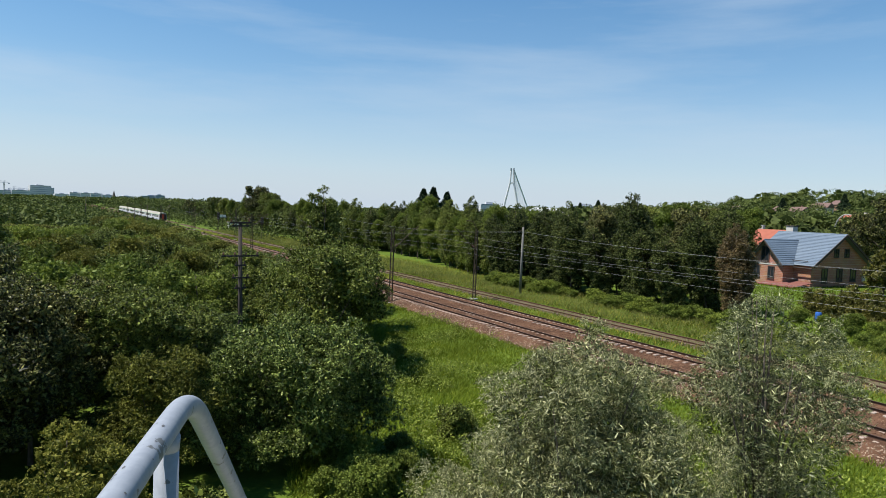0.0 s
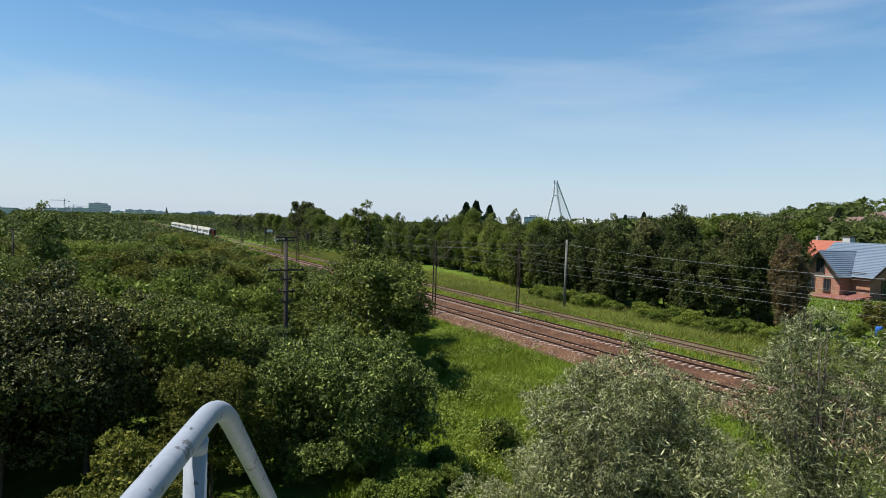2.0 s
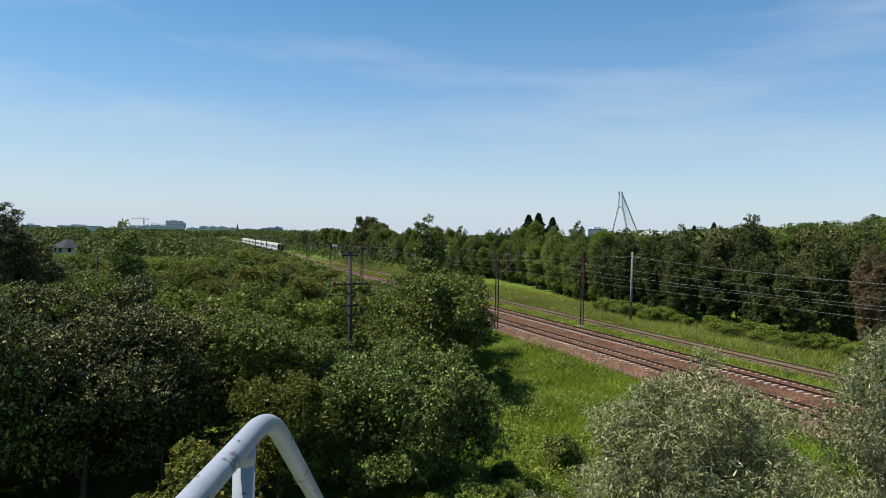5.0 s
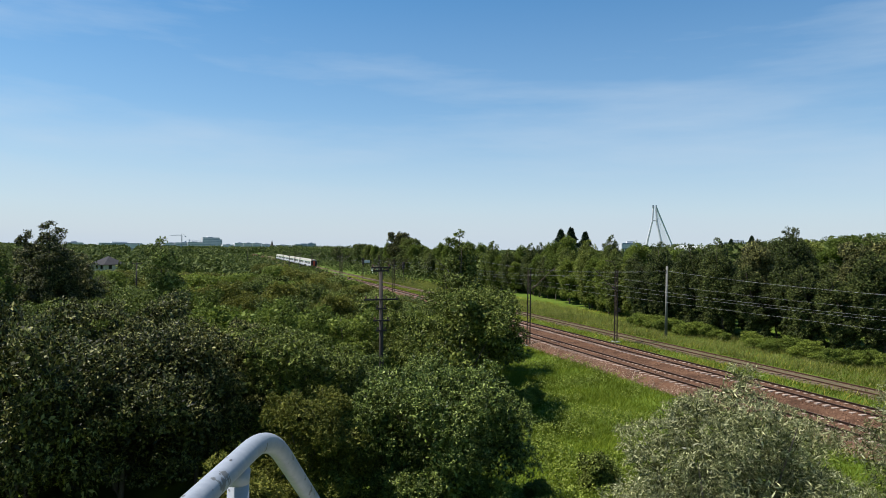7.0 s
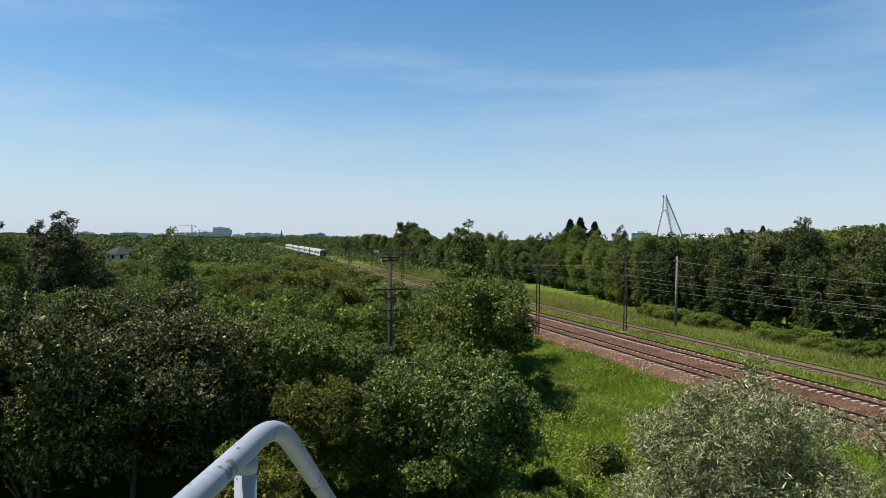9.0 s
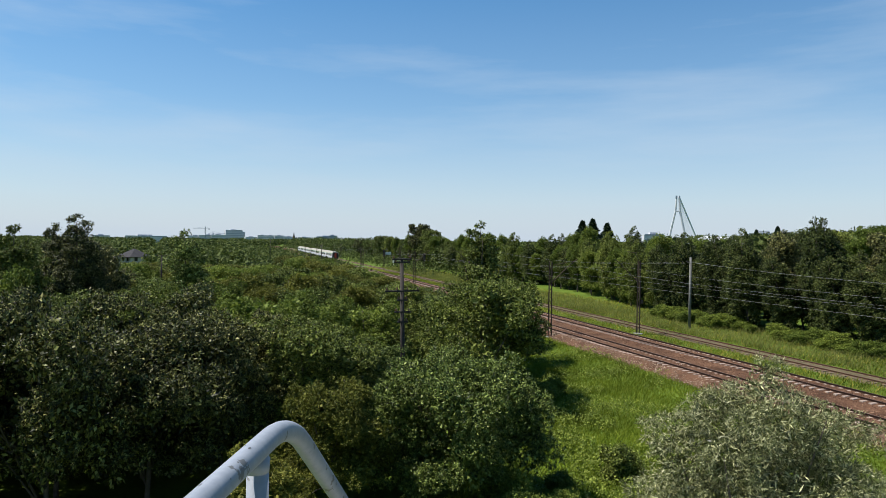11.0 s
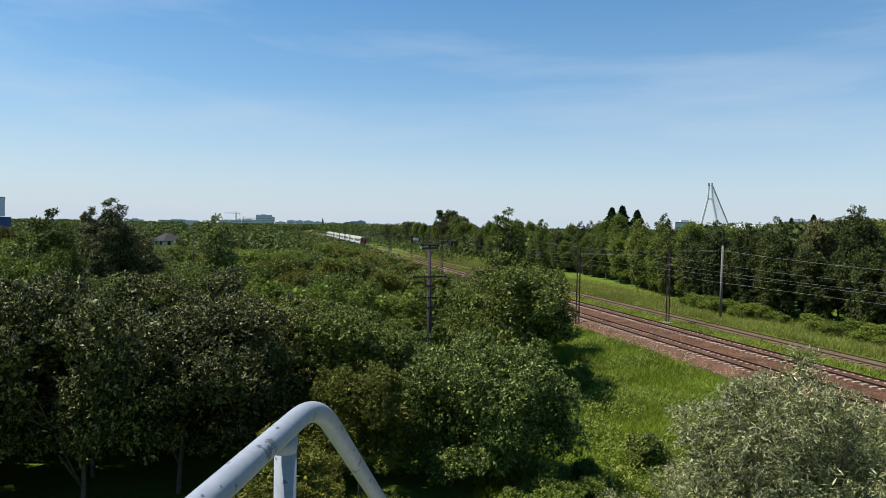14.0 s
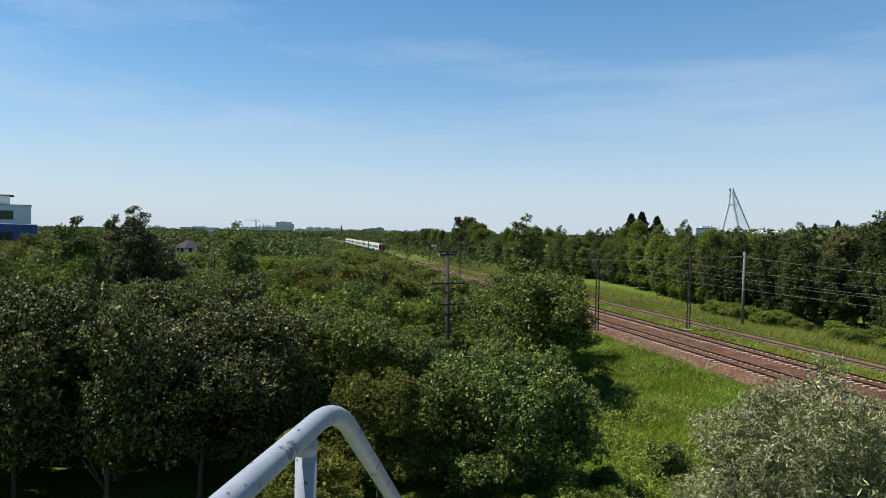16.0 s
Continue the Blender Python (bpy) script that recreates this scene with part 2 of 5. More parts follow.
class Solid:
    """Collects boxes, tubes and prisms into one mesh."""

    def __init__(self):
        self.v, self.f = [], []

    def add(self, verts, faces):
        k = len(self.v)
        self.v += [Vector(v) for v in verts]
        self.f += [[i + k for i in f] for f in faces]
        return self

    def box(self, lo, hi, m=None, bevel=0.0):
        (x0, y0, z0), (x1, y1, z1) = lo, hi
        if bevel > 0:
            b = bevel
            vs, fs = [], []
            for z, i in ((z0, b), (z0 + b, 0), (z1 - b, 0), (z1, b)):
                vs += [(x0 + i, y0 + i, z), (x1 - i, y0 + i, z), (x1 - i, y1 - i, z), (x0 + i, y1 - i, z)]
            for r in range(3):
                for k in range(4):
                    fs.append([r * 4 + k, r * 4 + (k + 1) % 4, r * 4 + 4 + (k + 1) % 4, r * 4 + 4 + k])
            fs += [[3, 2, 1, 0], [12, 13, 14, 15]]
        else:
            vs = [(x, y, z) for z in (z0, z1) for x, y in ((x0, y0), (x1, y0), (x1, y1), (x0, y1))]
            fs = [[3, 2, 1, 0], [4, 5, 6, 7], [0, 1, 5, 4], [1, 2, 6, 5], [2, 3, 7, 6], [3, 0, 4, 7]]
        if m is not None:
            vs = [m @ Vector(v) for v in vs]
        return self.add(vs, fs)

    def tube(self, pts, radii, sides=8, cap=True):
        pts = [Vector(p) for p in pts]
        if not hasattr(radii, "__len__"):
            radii = [radii] * len(pts)
        vs, fs = [], []
        ref = None
        for i, p in enumerate(pts):
            d = (pts[min(i + 1, len(pts) - 1)] - pts[max(i - 1, 0)]).normalized()
            if ref is None:
                ref = Vector((1, 0, 0)) if abs(d.x) < 0.8 else Vector((0, 1, 0))
            a = (ref - d * ref.dot(d)).normalized()
            ref = a
            b = d.cross(a)
            for k in range(sides):
                w = 2 * math.pi * k / sides
                vs.append(p + (a * math.cos(w) + b * math.sin(w)) * radii[i])
        for i in range(len(pts) - 1):
            for k in range(sides):
                fs.append([i * sides + k, i * sides + (k + 1) % sides, (i + 1) * sides + (k + 1) % sides, (i + 1) * sides + k])
        if cap:
            fs += [list(range(sides))[::-1], [len(vs) - sides + k for k in range(sides)]]
        return self.add(vs, fs)

    def beam(self, a, b, w, h=None):
        """A square bar from a to b."""
        a, b = Vector(a), Vector(b)
        m = Matrix.Translation(a) @ (b - a).to_track_quat("Z", "Y").to_matrix().to_4x4()
        h = h or w
        return self.box((-w / 2, -h / 2, 0), (w / 2, h / 2, (b - a).length), m)

    def prism(self, outline, y0, y1, m=None):
        """An outline in x, z pushed from y0 to y1."""
        k = len(outline)
        vs = [(x, y0, z) for x, z in outline] + [(x, y1, z) for x, z in outline]
        fs = [list(range(k)), list(range(k, 2 * k))[::-1]] + [[i, i + k, (i + 1) % k + k, (i + 1) % k] for i in range(k)]
        if m is not None:
            vs = [m @ Vector(v) for v in vs]
        return self.add(vs, fs)

    def mesh(self, name, smooth_faces=False):
        me = mesh_from(name, self.v, self.f)
        bm = bmesh.new()
        bm.from_mesh(me)
        bmesh.ops.recalc_face_normals(bm, faces=bm.faces)
        bm.to_mesh(me)
        bm.free()
        if smooth_faces:
            me.polygons.foreach_set("use_smooth", [True] * len(me.polygons))
        return me


def part(name, solid, material, parent=None, label="", m=None, smooth_faces=False):
    me = solid.mesh(name, smooth_faces) if isinstance(solid, Solid) else solid
    if material and not me.materials:
        me.materials.append(material)
    ob = new(name, me)
    if parent is not None:
        ob.parent = parent
    if m is not None:
        ob.matrix_basis = m
    return tagged(ob, label=label)


def thing(name, m, label, category, group="", kind=""):
    ob = new(name)
    ob.empty_display_size = 0.2
    ob.matrix_basis = m
    return tagged(ob, label, category, group, kind)


# ---- plants ----
def leaf_quads(rng, P, out, length, width, droop=0.0, flat=0.5, per=1):
    """Rhombic leaves at P that spread outward; out: the way from the crown's heart."""
    n = len(P)
    a = rng.normal(size=(n, 3)) + out * 0.7
    a[:, 2] -= droop
    a /= np.linalg.norm(a, axis=1, keepdims=True) + 1e-9
    shared = np.repeat(rng.normal(size=(-(-n // per), 3)), per, 0)[:n]
    nrm = rng.normal(size=(n, 3)) * 0.3 + shared * 0.25 * (1 - flat) + out * (0.4 + flat)
    nrm[:, 2] += flat * 0.5
    b = np.cross(a, nrm)
    b /= np.linalg.norm(b, axis=1, keepdims=True) + 1e-9
    L = (length * rng.uniform(0.6, 1.25, n))[:, None]
    W = (width * rng.uniform(0.7, 1.2, n))[:, None]
    return np.stack([P, P + a * L * 0.45 + b * W * 0.5, P + a * L, P + a * L * 0.45 - b * W * 0.5], 1)


def crown_points(rng, blobs, n, per=8, tuft=0.14, depth=0.22, ragged=0.0):
    """Points and outward ways in tufts near the skin of overlapping ellipsoids (centre, radii)."""
    C = np.array([b[0] for b in blobs], float)
    R = np.array([b[1] for b in blobs], float)
    area = (R[:, 0] * R[:, 1] + R[:, 0] * R[:, 2] + R[:, 1] * R[:, 2])
    k = max(n // per, 1)
    which = rng.choice(len(blobs), int(k * (1.9 + 1.3 * (ragged > 0))), p=area / area.sum())
    d = rng.normal(size=(len(which), 3))
    d /= np.linalg.norm(d, axis=1, keepdims=True)
    r = 1.0 - np.abs(rng.normal(size=len(which))) * depth + (rng.random(len(which)) < 0.06) * rng.uniform(0, 0.22, len(which))
    P = C[which] + d * R[which] * r[:, None]
    inside = np.zeros(len(P), bool)
    if ragged:
        span = float(np.median(R))
        f1, f2, off = 0.9 / span, 2.3 / span, float(rng.uniform(0, 50))
        a = np.array([noise.noise(Vector((x * f1 + off, y * f1, z * f1))) for x, y, z in P])
        b = np.array([noise.noise(Vector((x * f2, y * f2 + off, z * f2))) for x, y, z in P])
        P = P + d * (R[which] * (0.55 * ragged * a + 0.25 * ragged * b)[:, None])
        inside |= b < -0.06
    for i in range(len(blobs)):
        q = np.linalg.norm((P - C[i]) / R[i], axis=1)
        inside |= (q < 0.72) & (which != i)
    keep = ~inside
    P, d = P[keep][:k], d[keep][:k]
    size = rng.uniform(0.55, 1.35, len(P))
    off = rng.normal(size=(len(P) * per, 3))
    off /= np.linalg.norm(off, axis=1, keepdims=True)
    flip = (off * np.repeat(d + np.array((0, 0, 0.7)), per, 0)).sum(1) < -0.15
    off[flip] *= -1
    Q = np.repeat(P, per, 0) + off * (tuft * np.repeat(size, per) * rng.uniform(0.55, 1.0, len(off)))[:, None] * np.array((1.0, 1.0, 0.75))
    return Q, off * 0.6 + np.repeat(d, per, 0) * 0.4


def bushy_blobs(rng, w, top, base, n=14, cone=False, high=False, over=False):
    """Ellipsoids that fill a crown of width w from base to top."""
    h = top - base
    blobs = [((0, 0, base + h * 0.66), (w * 0.33, w * 0.33, h * 0.26)) if high else ((0, 0, base + h * 0.5), (w * 0.33, w * 0.33, h * 0.42))]
    for i in range(n):
        t = rng.uniform(0.12, 0.95)
        ring = w * 0.5 * math.sqrt(max(1 - abs((t - 0.42) / 0.62) ** 2.2, 0.05)) * rng.uniform(0.55, 0.85)
        if high:
            t = rng.uniform(0.46, 0.92)
            ring = w * 0.5 * math.sqrt(max(1 - abs((t - 0.55) / 0.5) ** 2.2, 0.05)) * rng.uniform(0.5, 0.85)
        if cone:
            t = rng.uniform(0.02, 0.93)
            ring = w * 0.5 * (1 - t) ** 0.75 * rng.uniform(0.45, 0.95)
        if over:
            t = rng.uniform(0.30, 0.95)
            ring = w * 0.5 * math.sqrt(max(1 - abs((t - 0.66) / 0.44) ** 2.2, 0.05)) * rng.uniform(0.6, 0.9)
        a = 2 * math.pi * (i * 0.382 + rng.uniform(-0.1, 0.1))
        r = w * rng.uniform(0.11, 0.2)
        z = min(base + h * t, top - r * 0.7)
        blobs.append(((ring * math.cos(a), ring * math.sin(a), z), (r, r, r * rng.uniform(0.75, 1.15))))
    a = rng.uniform(0, 6.28)
    blobs.append(((w * 0.08 * math.cos(a), w * 0.08 * math.sin(a), top - h * 0.14), (w * 0.2, w * 0.2, h * 0.14)))
    return blobs


def spire_blobs(rng, w, top, base, n=12):
    """A tall, loose crown that narrows to its top."""
    h = top - base
    blobs = []
    for i in range(n):
        t = (i + 0.5) / n
        r = w * 0.5 * (1 - t) ** 0.75 * 0.9 + w * 0.06
        a = i * 2.4 + rng.uniform(-0.5, 0.5)
        off = w * 0.22 * (1 - t * 0.7)
        blobs.append(((off * math.cos(a), off * math.sin(a), base + h * t), (r, r, h / n * 1.25)))
    return blobs


def branch_mesh(rng, blobs, height, trunk, lean=(0, 0), limbs=8):
    s = Solid()
    tip = Vector((lean[0], lean[1], height))
    pts = [Vector((0, 0, -0.4)), Vector((0, 0, 0.3)), tip * 0.35 + Vector((rng.uniform(-.15, .15), rng.uniform(-.15, .15), 0)),
           tip * 0.65 + Vector((rng.uniform(-.25, .25), rng.uniform(-.25, .25), 0)), tip * 0.94]
    s.tube(pts, [trunk * 1.4, trunk, trunk * 0.75, trunk * 0.45, trunk * 0.12], 7)
    for i in range(limbs):
        c, r = blobs[int(rng.integers(len(blobs)))]
        k = rng.uniform(0.15, 0.6)
        a = pts[1].lerp(pts[3], k)
        e = Vector(c) + Vector((rng.uniform(-.5, .5) * r[0], rng.uniform(-.5, .5) * r[1], r[2] * 0.5))
        mid = a.lerp(e, 0.5) + Vector((0, 0, 0.12 * (e - a).length * rng.uniform(-0.3, 1)))
        s.tube([a, mid, e], [trunk * 0.45, trunk * 0.28, trunk * 0.08], 5)
    return s


def tree_meshes(seed, w, height, base, n, leaf, material, style="bush", per=30, tuft=None, droop=0.0, aspect=0.7, trunk=None, lean=(0, 0), inner=0.35, blobs_n=14, depth=0.22, limbs=8, ragged=0.5, sprays=0):
    """Meshes of trunk and crown for a tree whose foot is at the origin."""
    rng = np.random.default_rng(seed)
    blobs = (spire_blobs(rng, w, height, base, blobs_n) if style == "spire" else bushy_blobs(rng, w, height, base, blobs_n, style == "cone", style == "high", style == "over"))
    if style == "peak":
        blobs = []
        for i in range(blobs_n):
            t = 0.05 + 0.9 * i / blobs_n
            R = w * 0.5 * (1 - t) ** 0.5
            a, ring = i * 2.4, R * rng.uniform(0.5, 0.75)
            r = (R * 0.36 + 0.3) * rng.uniform(0.8, 1.15)
            if i % 5 == 0:
                ring, r = 0.0, R * 0.6
            blobs.append(((ring * math.cos(a), ring * math.sin(a), base + (height - base - 0.3) * t), (r, r, r * 0.85)))
        blobs.append(((0, 0, height - 0.45), (0.35, 0.35, 0.45)))
    if style in ("loose", "column"):
        full = 0.55 if style == "loose" else 0.66
        blobs = []
        for i in range(blobs_n):
            t = (i + 0.5) / blobs_n
            R = w * 0.5 * (0.72 + 0.28 * t / full if t < full else max(1 - ((t - full) / (1.04 - full)) ** 1.8, 0.05) ** 0.8)
            a, r = i * 2.4 + rng.uniform(-0.4, 0.4), max(R * rng.uniform(0.34, 0.5), 0.28)
            ring = max(R - r, 0.0) * rng.uniform(0.75, 1.15)
            blobs.append(((ring * math.cos(a), ring * math.sin(a), base + (height - base - r * 0.8) * t), (r, r, r * rng.uniform(0.9, 1.5))))
    if lean[0] or lean[1]:
        blobs = [((c[0] + lean[0] * c[2] / height, c[1] + lean[1] * c[2] / height, c[2]), r) for c, r in blobs]
    heart = blobs
    if sprays:
        blobs = []
        for c, r in heart:
            for j in range(sprays):
                u = rng.normal(size=3)
                u[2] = abs(u[2]) * 0.9 - 0.25
                u /= np.linalg.norm(u)
                k = rng.uniform(0.34, 0.52)
                blobs.append((tuple(np.array(c) + u * np.array(r) * rng.uniform(0.62, 0.95)), (r[0] * k, r[1] * k, r[2] * k * 0.8)))
    P, out = crown_points(rng, blobs, n, per, tuft or leaf * 2.4, depth, ragged)
    V = [leaf_quads(rng, P, out, leaf, leaf * aspect, droop, 0.5, per)]
    m = int(n * inner)
    if m:
        Pi, oi = crown_points(rng, [(c, tuple(np.array(r) * (0.58 if sprays else 0.74))) for c, r in heart], m, 6, leaf * 1.5, 0.3)
        V.append(leaf_quads(rng, Pi, oi, leaf * 1.7, leaf * 1.5 * min(aspect * 1.4, 1.0), 0.0, 0.3))
    crown = quads_mesh("crown", np.concatenate(V))
    crown.materials.append(material)
    wood = branch_mesh(rng, blobs, height, trunk or max(0.05, height * 0.016), lean, limbs).mesh("trunk", True)
    wood.materials.append(BARK)
    return wood, crown


def plant(name, meshes, m, label, category, group=""):
    t = thing(name, m, label, category, group)
    for nm, me in zip(("trunk", "crown"), meshes):
        part(nm, me, None, t)
    return t


def planted(x, y, turn=0.0, k=1.0, kz=None, sink=0.0):
    return Matrix.Translation((x, y, ground_z(x, y) - sink)) @ Matrix.Rotation(turn, 4, "Z") @ Matrix.Diagonal((k, k, kz or k, 1))


# ---- ground ----
def build_ground():
    radii = [0.0] + list(np.geomspace(2.0, 4700, 150))
    angs = 220
    vs, fs = [(0, 0, ground_z(0, 0))], []
    for r in radii[1:]:
        for k in range(angs):
            a = 2 * math.pi * k / angs
            x, y = -math.sin(a) * r, math.cos(a) * r
            vs.append((x, y, ground_z(x, y)))
    for k in range(angs):
        fs.append((0, 1 + k, 1 + (k + 1) % angs))
    for i in range(len(radii) - 2):
        o = 1 + i * angs
        for k in range(angs):
            fs.append((o + k, o + angs + k, o + angs + (k + 1) % angs, o + (k + 1) % angs))
    me = mesh_from("ground", vs, fs)
    me.polygons.foreach_set("use_smooth", [True] * len(me.polygons))
    me.materials.append(GROUND)
    tagged(new("ground", me), "green meadow and woodland ground, grassy and slightly uneven", "ground", kind="structure")


build_ground()

# ---- railway ----
NEAR_P, FAR_P, SIDE_P = 32.45, 37.3, 44.4


def ballast_bed(name, outline, s0, s1, step, label, material):
    """A bed along the railway; outline in p, z."""
    rng = random.Random(5)
    vs, fs = [], []
    k = len(outline)
    n = int((s1 - s0) / step)
    for i in range(n + 1):
        s = s0 + (s1 - s0) * i / n
        for j, (p, z) in enumerate(outline):
            edge = 0.35 if j in (0, k - 1) else 0.04
            vs.append(sp(s, p + rng.uniform(-edge, edge), z + rng.uniform(-0.025, 0.025)))
    for i in range(n):
        for j in range(k - 1):
            o = i * k + j
            fs.append((o, o + 1, o + k + 1, o + k))
    me = mesh_from(name, vs, fs)
    me.materials.append(material)
    return tagged(new(name, me), label, "ballast", kind="structure")


bed_line = [(28.9, -0.85), (29.9, -0.55), (30.5, -0.32), (30.9, -0.20), (31.4, -0.15), (32.25, -0.152), (33.1, -0.15), (33.6, -0.22), (34.3, -0.30),
            (35.2, -0.30), (35.9, -0.22), (36.4, -0.15), (37.25, -0.152), (38.1, -0.15), (38.6, -0.22), (39.2, -0.34), (40.2, -0.70)]
ballast_bed("ballast_bed", bed_line, -60, 900, 1.2, "reddish brown stone ballast under the two main tracks", BALLAST)
BALLAST_OLD = surface("ballast_overgrown", (0.055, 0.048, 0.020), (0.130, 0.098, 0.052), 0.9, 0.95, fine=16, bump=0.8)
ballast_bed("siding_bed", [(42.3, -0.75), (43.0, -0.56), (43.5, -0.49), (44.4, -0.485), (45.3, -0.49), (45.8, -0.58), (46.6, -0.75)], -60, 700, 1.5,
            "dirty overgrown ballast under the disused siding", BALLAST_OLD)


def ballast_stones(n, p0, p1, material, label):
    """Loose crushed stones over the bed and its shoulders."""
    rng = np.random.default_rng(21 + int(p0))
    s, p = 6 + 120 * rng.random(n) ** 1.3, rng.uniform(p0, p1, n)
    z = np.interp(p, [b[0] for b in bed_line], [b[1] for b in bed_line])
    size = rng.uniform(0.035, 0.075, n)
    a = rng.uniform(0, 2 * math.pi, n)
    c = np.outer(s, U2) + np.outer(p, N2)
    c[:, 2] = z - 0.015
    V = np.empty((n, 5, 3))
    for k in range(4):
        r = size * rng.uniform(0.7, 1.25, n)
        V[:, k] = c + np.stack([r * np.cos(a + k * 1.571), r * np.sin(a + k * 1.571), rng.uniform(-0.01, 0.012, n)], 1)
    V[:, 4] = c + np.stack([size * rng.uniform(-0.3, 0.3, n), size * rng.uniform(-0.3, 0.3, n), size * rng.uniform(0.6, 1.2, n)], 1)
    F = (np.arange(n)[:, None, None] * 5 + np.array([[0, 1, 4], [1, 2, 4], [2, 3, 4], [3, 0, 4]])[None]).reshape(-1, 3)
    me = mesh_from("ballast_stones", V.reshape(-1, 3).tolist(), F.tolist())
    me.materials.append(material)
    tagged(new("ballast_stones", me), label, "stones", kind="stuff")


STONES = foliage("crushed_stone", (0.045, 0.023, 0.014), (0.130, 0.068, 0.041), (0.270, 0.165, 0.108), 0.0, 0.9, 0.1, 0.0, 0.5, 0.25)
STONES_PALE = foliage("crushed_stone_pale", (0.085, 0.055, 0.038), (0.200, 0.138, 0.098), (0.380, 0.290, 0.220), 0.0, 0.9, 0.1, 0.0, 0.5, 0.25)
ballast_stones(38000, 31.1, 40.0, STONES, "loose reddish brown crushed stones of the track bed")
ballast_stones(18000, 28.9, 31.1, STONES_PALE, "paler tan crushed stones on the shoulder of the track bed")


def rail_mesh(s0, s1):
    prof = [(-0.065, -0.16), (0.065, -0.16), (0.065, -0.14), (0.012, -0.12), (0.012, -0.045), (0.036, -0.035), (0.036, -0.006), (0.028, 0.0),
            (-0.028, 0.0), (-0.036, -0.006), (-0.036, -0.035), (-0.012, -0.045), (-0.012, -0.12), (-0.065, -0.14)]
    s = Solid()
    s.prism(prof, s0, s1)
    me = s.mesh("rail")
    me.materials.append(RAIL)
    me.materials.append(RAIL_TOP)
    for f in me.polygons:
        if f.normal.z > 0.9 and f.center.z > -0.01:
            f.material_index = 1
    return me


def sleeper_mesh(material, length=2.55):
    s = Solid()
    h = length / 2
    out = [(-h, -0.32), (h, -0.32), (h, -0.15), (h - 0.02, -0.125), (0.60, -0.13), (0.45, -0.175), (-0.45, -0.175), (-0.60, -0.13), (-h + 0.02, -0.125), (-h, -0.15)]
    s.prism(out, -0.115, 0.115)
    me = s.mesh("sleeper")
    me.materials.append(material)
    return me


track_frame = Matrix.Rotation(radians(TRACK_YAW), 4, "Z")
RAIL_ME = rail_mesh(-60, 900)
RUST = surface("rail_bright_rust", (0.060, 0.034, 0.022), (0.130, 0.078, 0.052), 3, 0.9, fine=60, gloss=0.1)
RUSTY_ME = rail_mesh(-60, 900)
RUSTY_ME.materials[0] = RUSTY_ME.materials[1] = RUST
SLEEPER_ME = sleeper_mesh(SLEEPER)
OLD_ME = sleeper_mesh(SLEEPER_OLD)


def build_track(p, dz, smesh, s_near, s_far, label, n_own):
    t = thing("railway_track", Matrix.Translation(sp(0, p, dz)) @ track_frame, label, "railway track", "railway tracks", "structure")
    for x in (-0.75, 0.75):
        part("rail", RUSTY_ME if smesh is OLD_ME else RAIL_ME, None, t, m=Matrix.Translation((x, 0, 0)))
    rng = random.Random(int(p))
    joined = Solid()
    src = [v.co.copy() for v in smesh.vertices]
    faces = [list(f.vertices) for f in smesh.polygons]
    y = s_near
    k = 0
    while y < s_far:
        m = Matrix.Translation((rng.uniform(-0.02, 0.02), y, rng.uniform(-0.01, 0.01))) @ Matrix.Rotation(rng.uniform(-0.015, 0.015), 4, "Z")
        if k < n_own:
            part("sleeper", smesh, None, t, m=m)
        else:
            joined.add([m @ v for v in src], faces)
        k += 1
        y += 0.62
    if joined.v:
        me = mesh_from("sleepers", joined.v, joined.f)
        tagged(part("sleepers", me, smesh.materials[0], t, "distant run of sleepers"), kind="stuff")


build_track(NEAR_P, 0.0, SLEEPER_ME, 4, 330, "main line track of brown rails on pale concrete sleepers", 130)
build_track(FAR_P, 0.0, SLEEPER_ME, 4, 330, "main line track of brown rails on pale concrete sleepers, carrying the train", 130)
build_track(SIDE_P, -0.35, OLD_ME, 6, 220, "rusty disused siding half sunk in grass", 110)


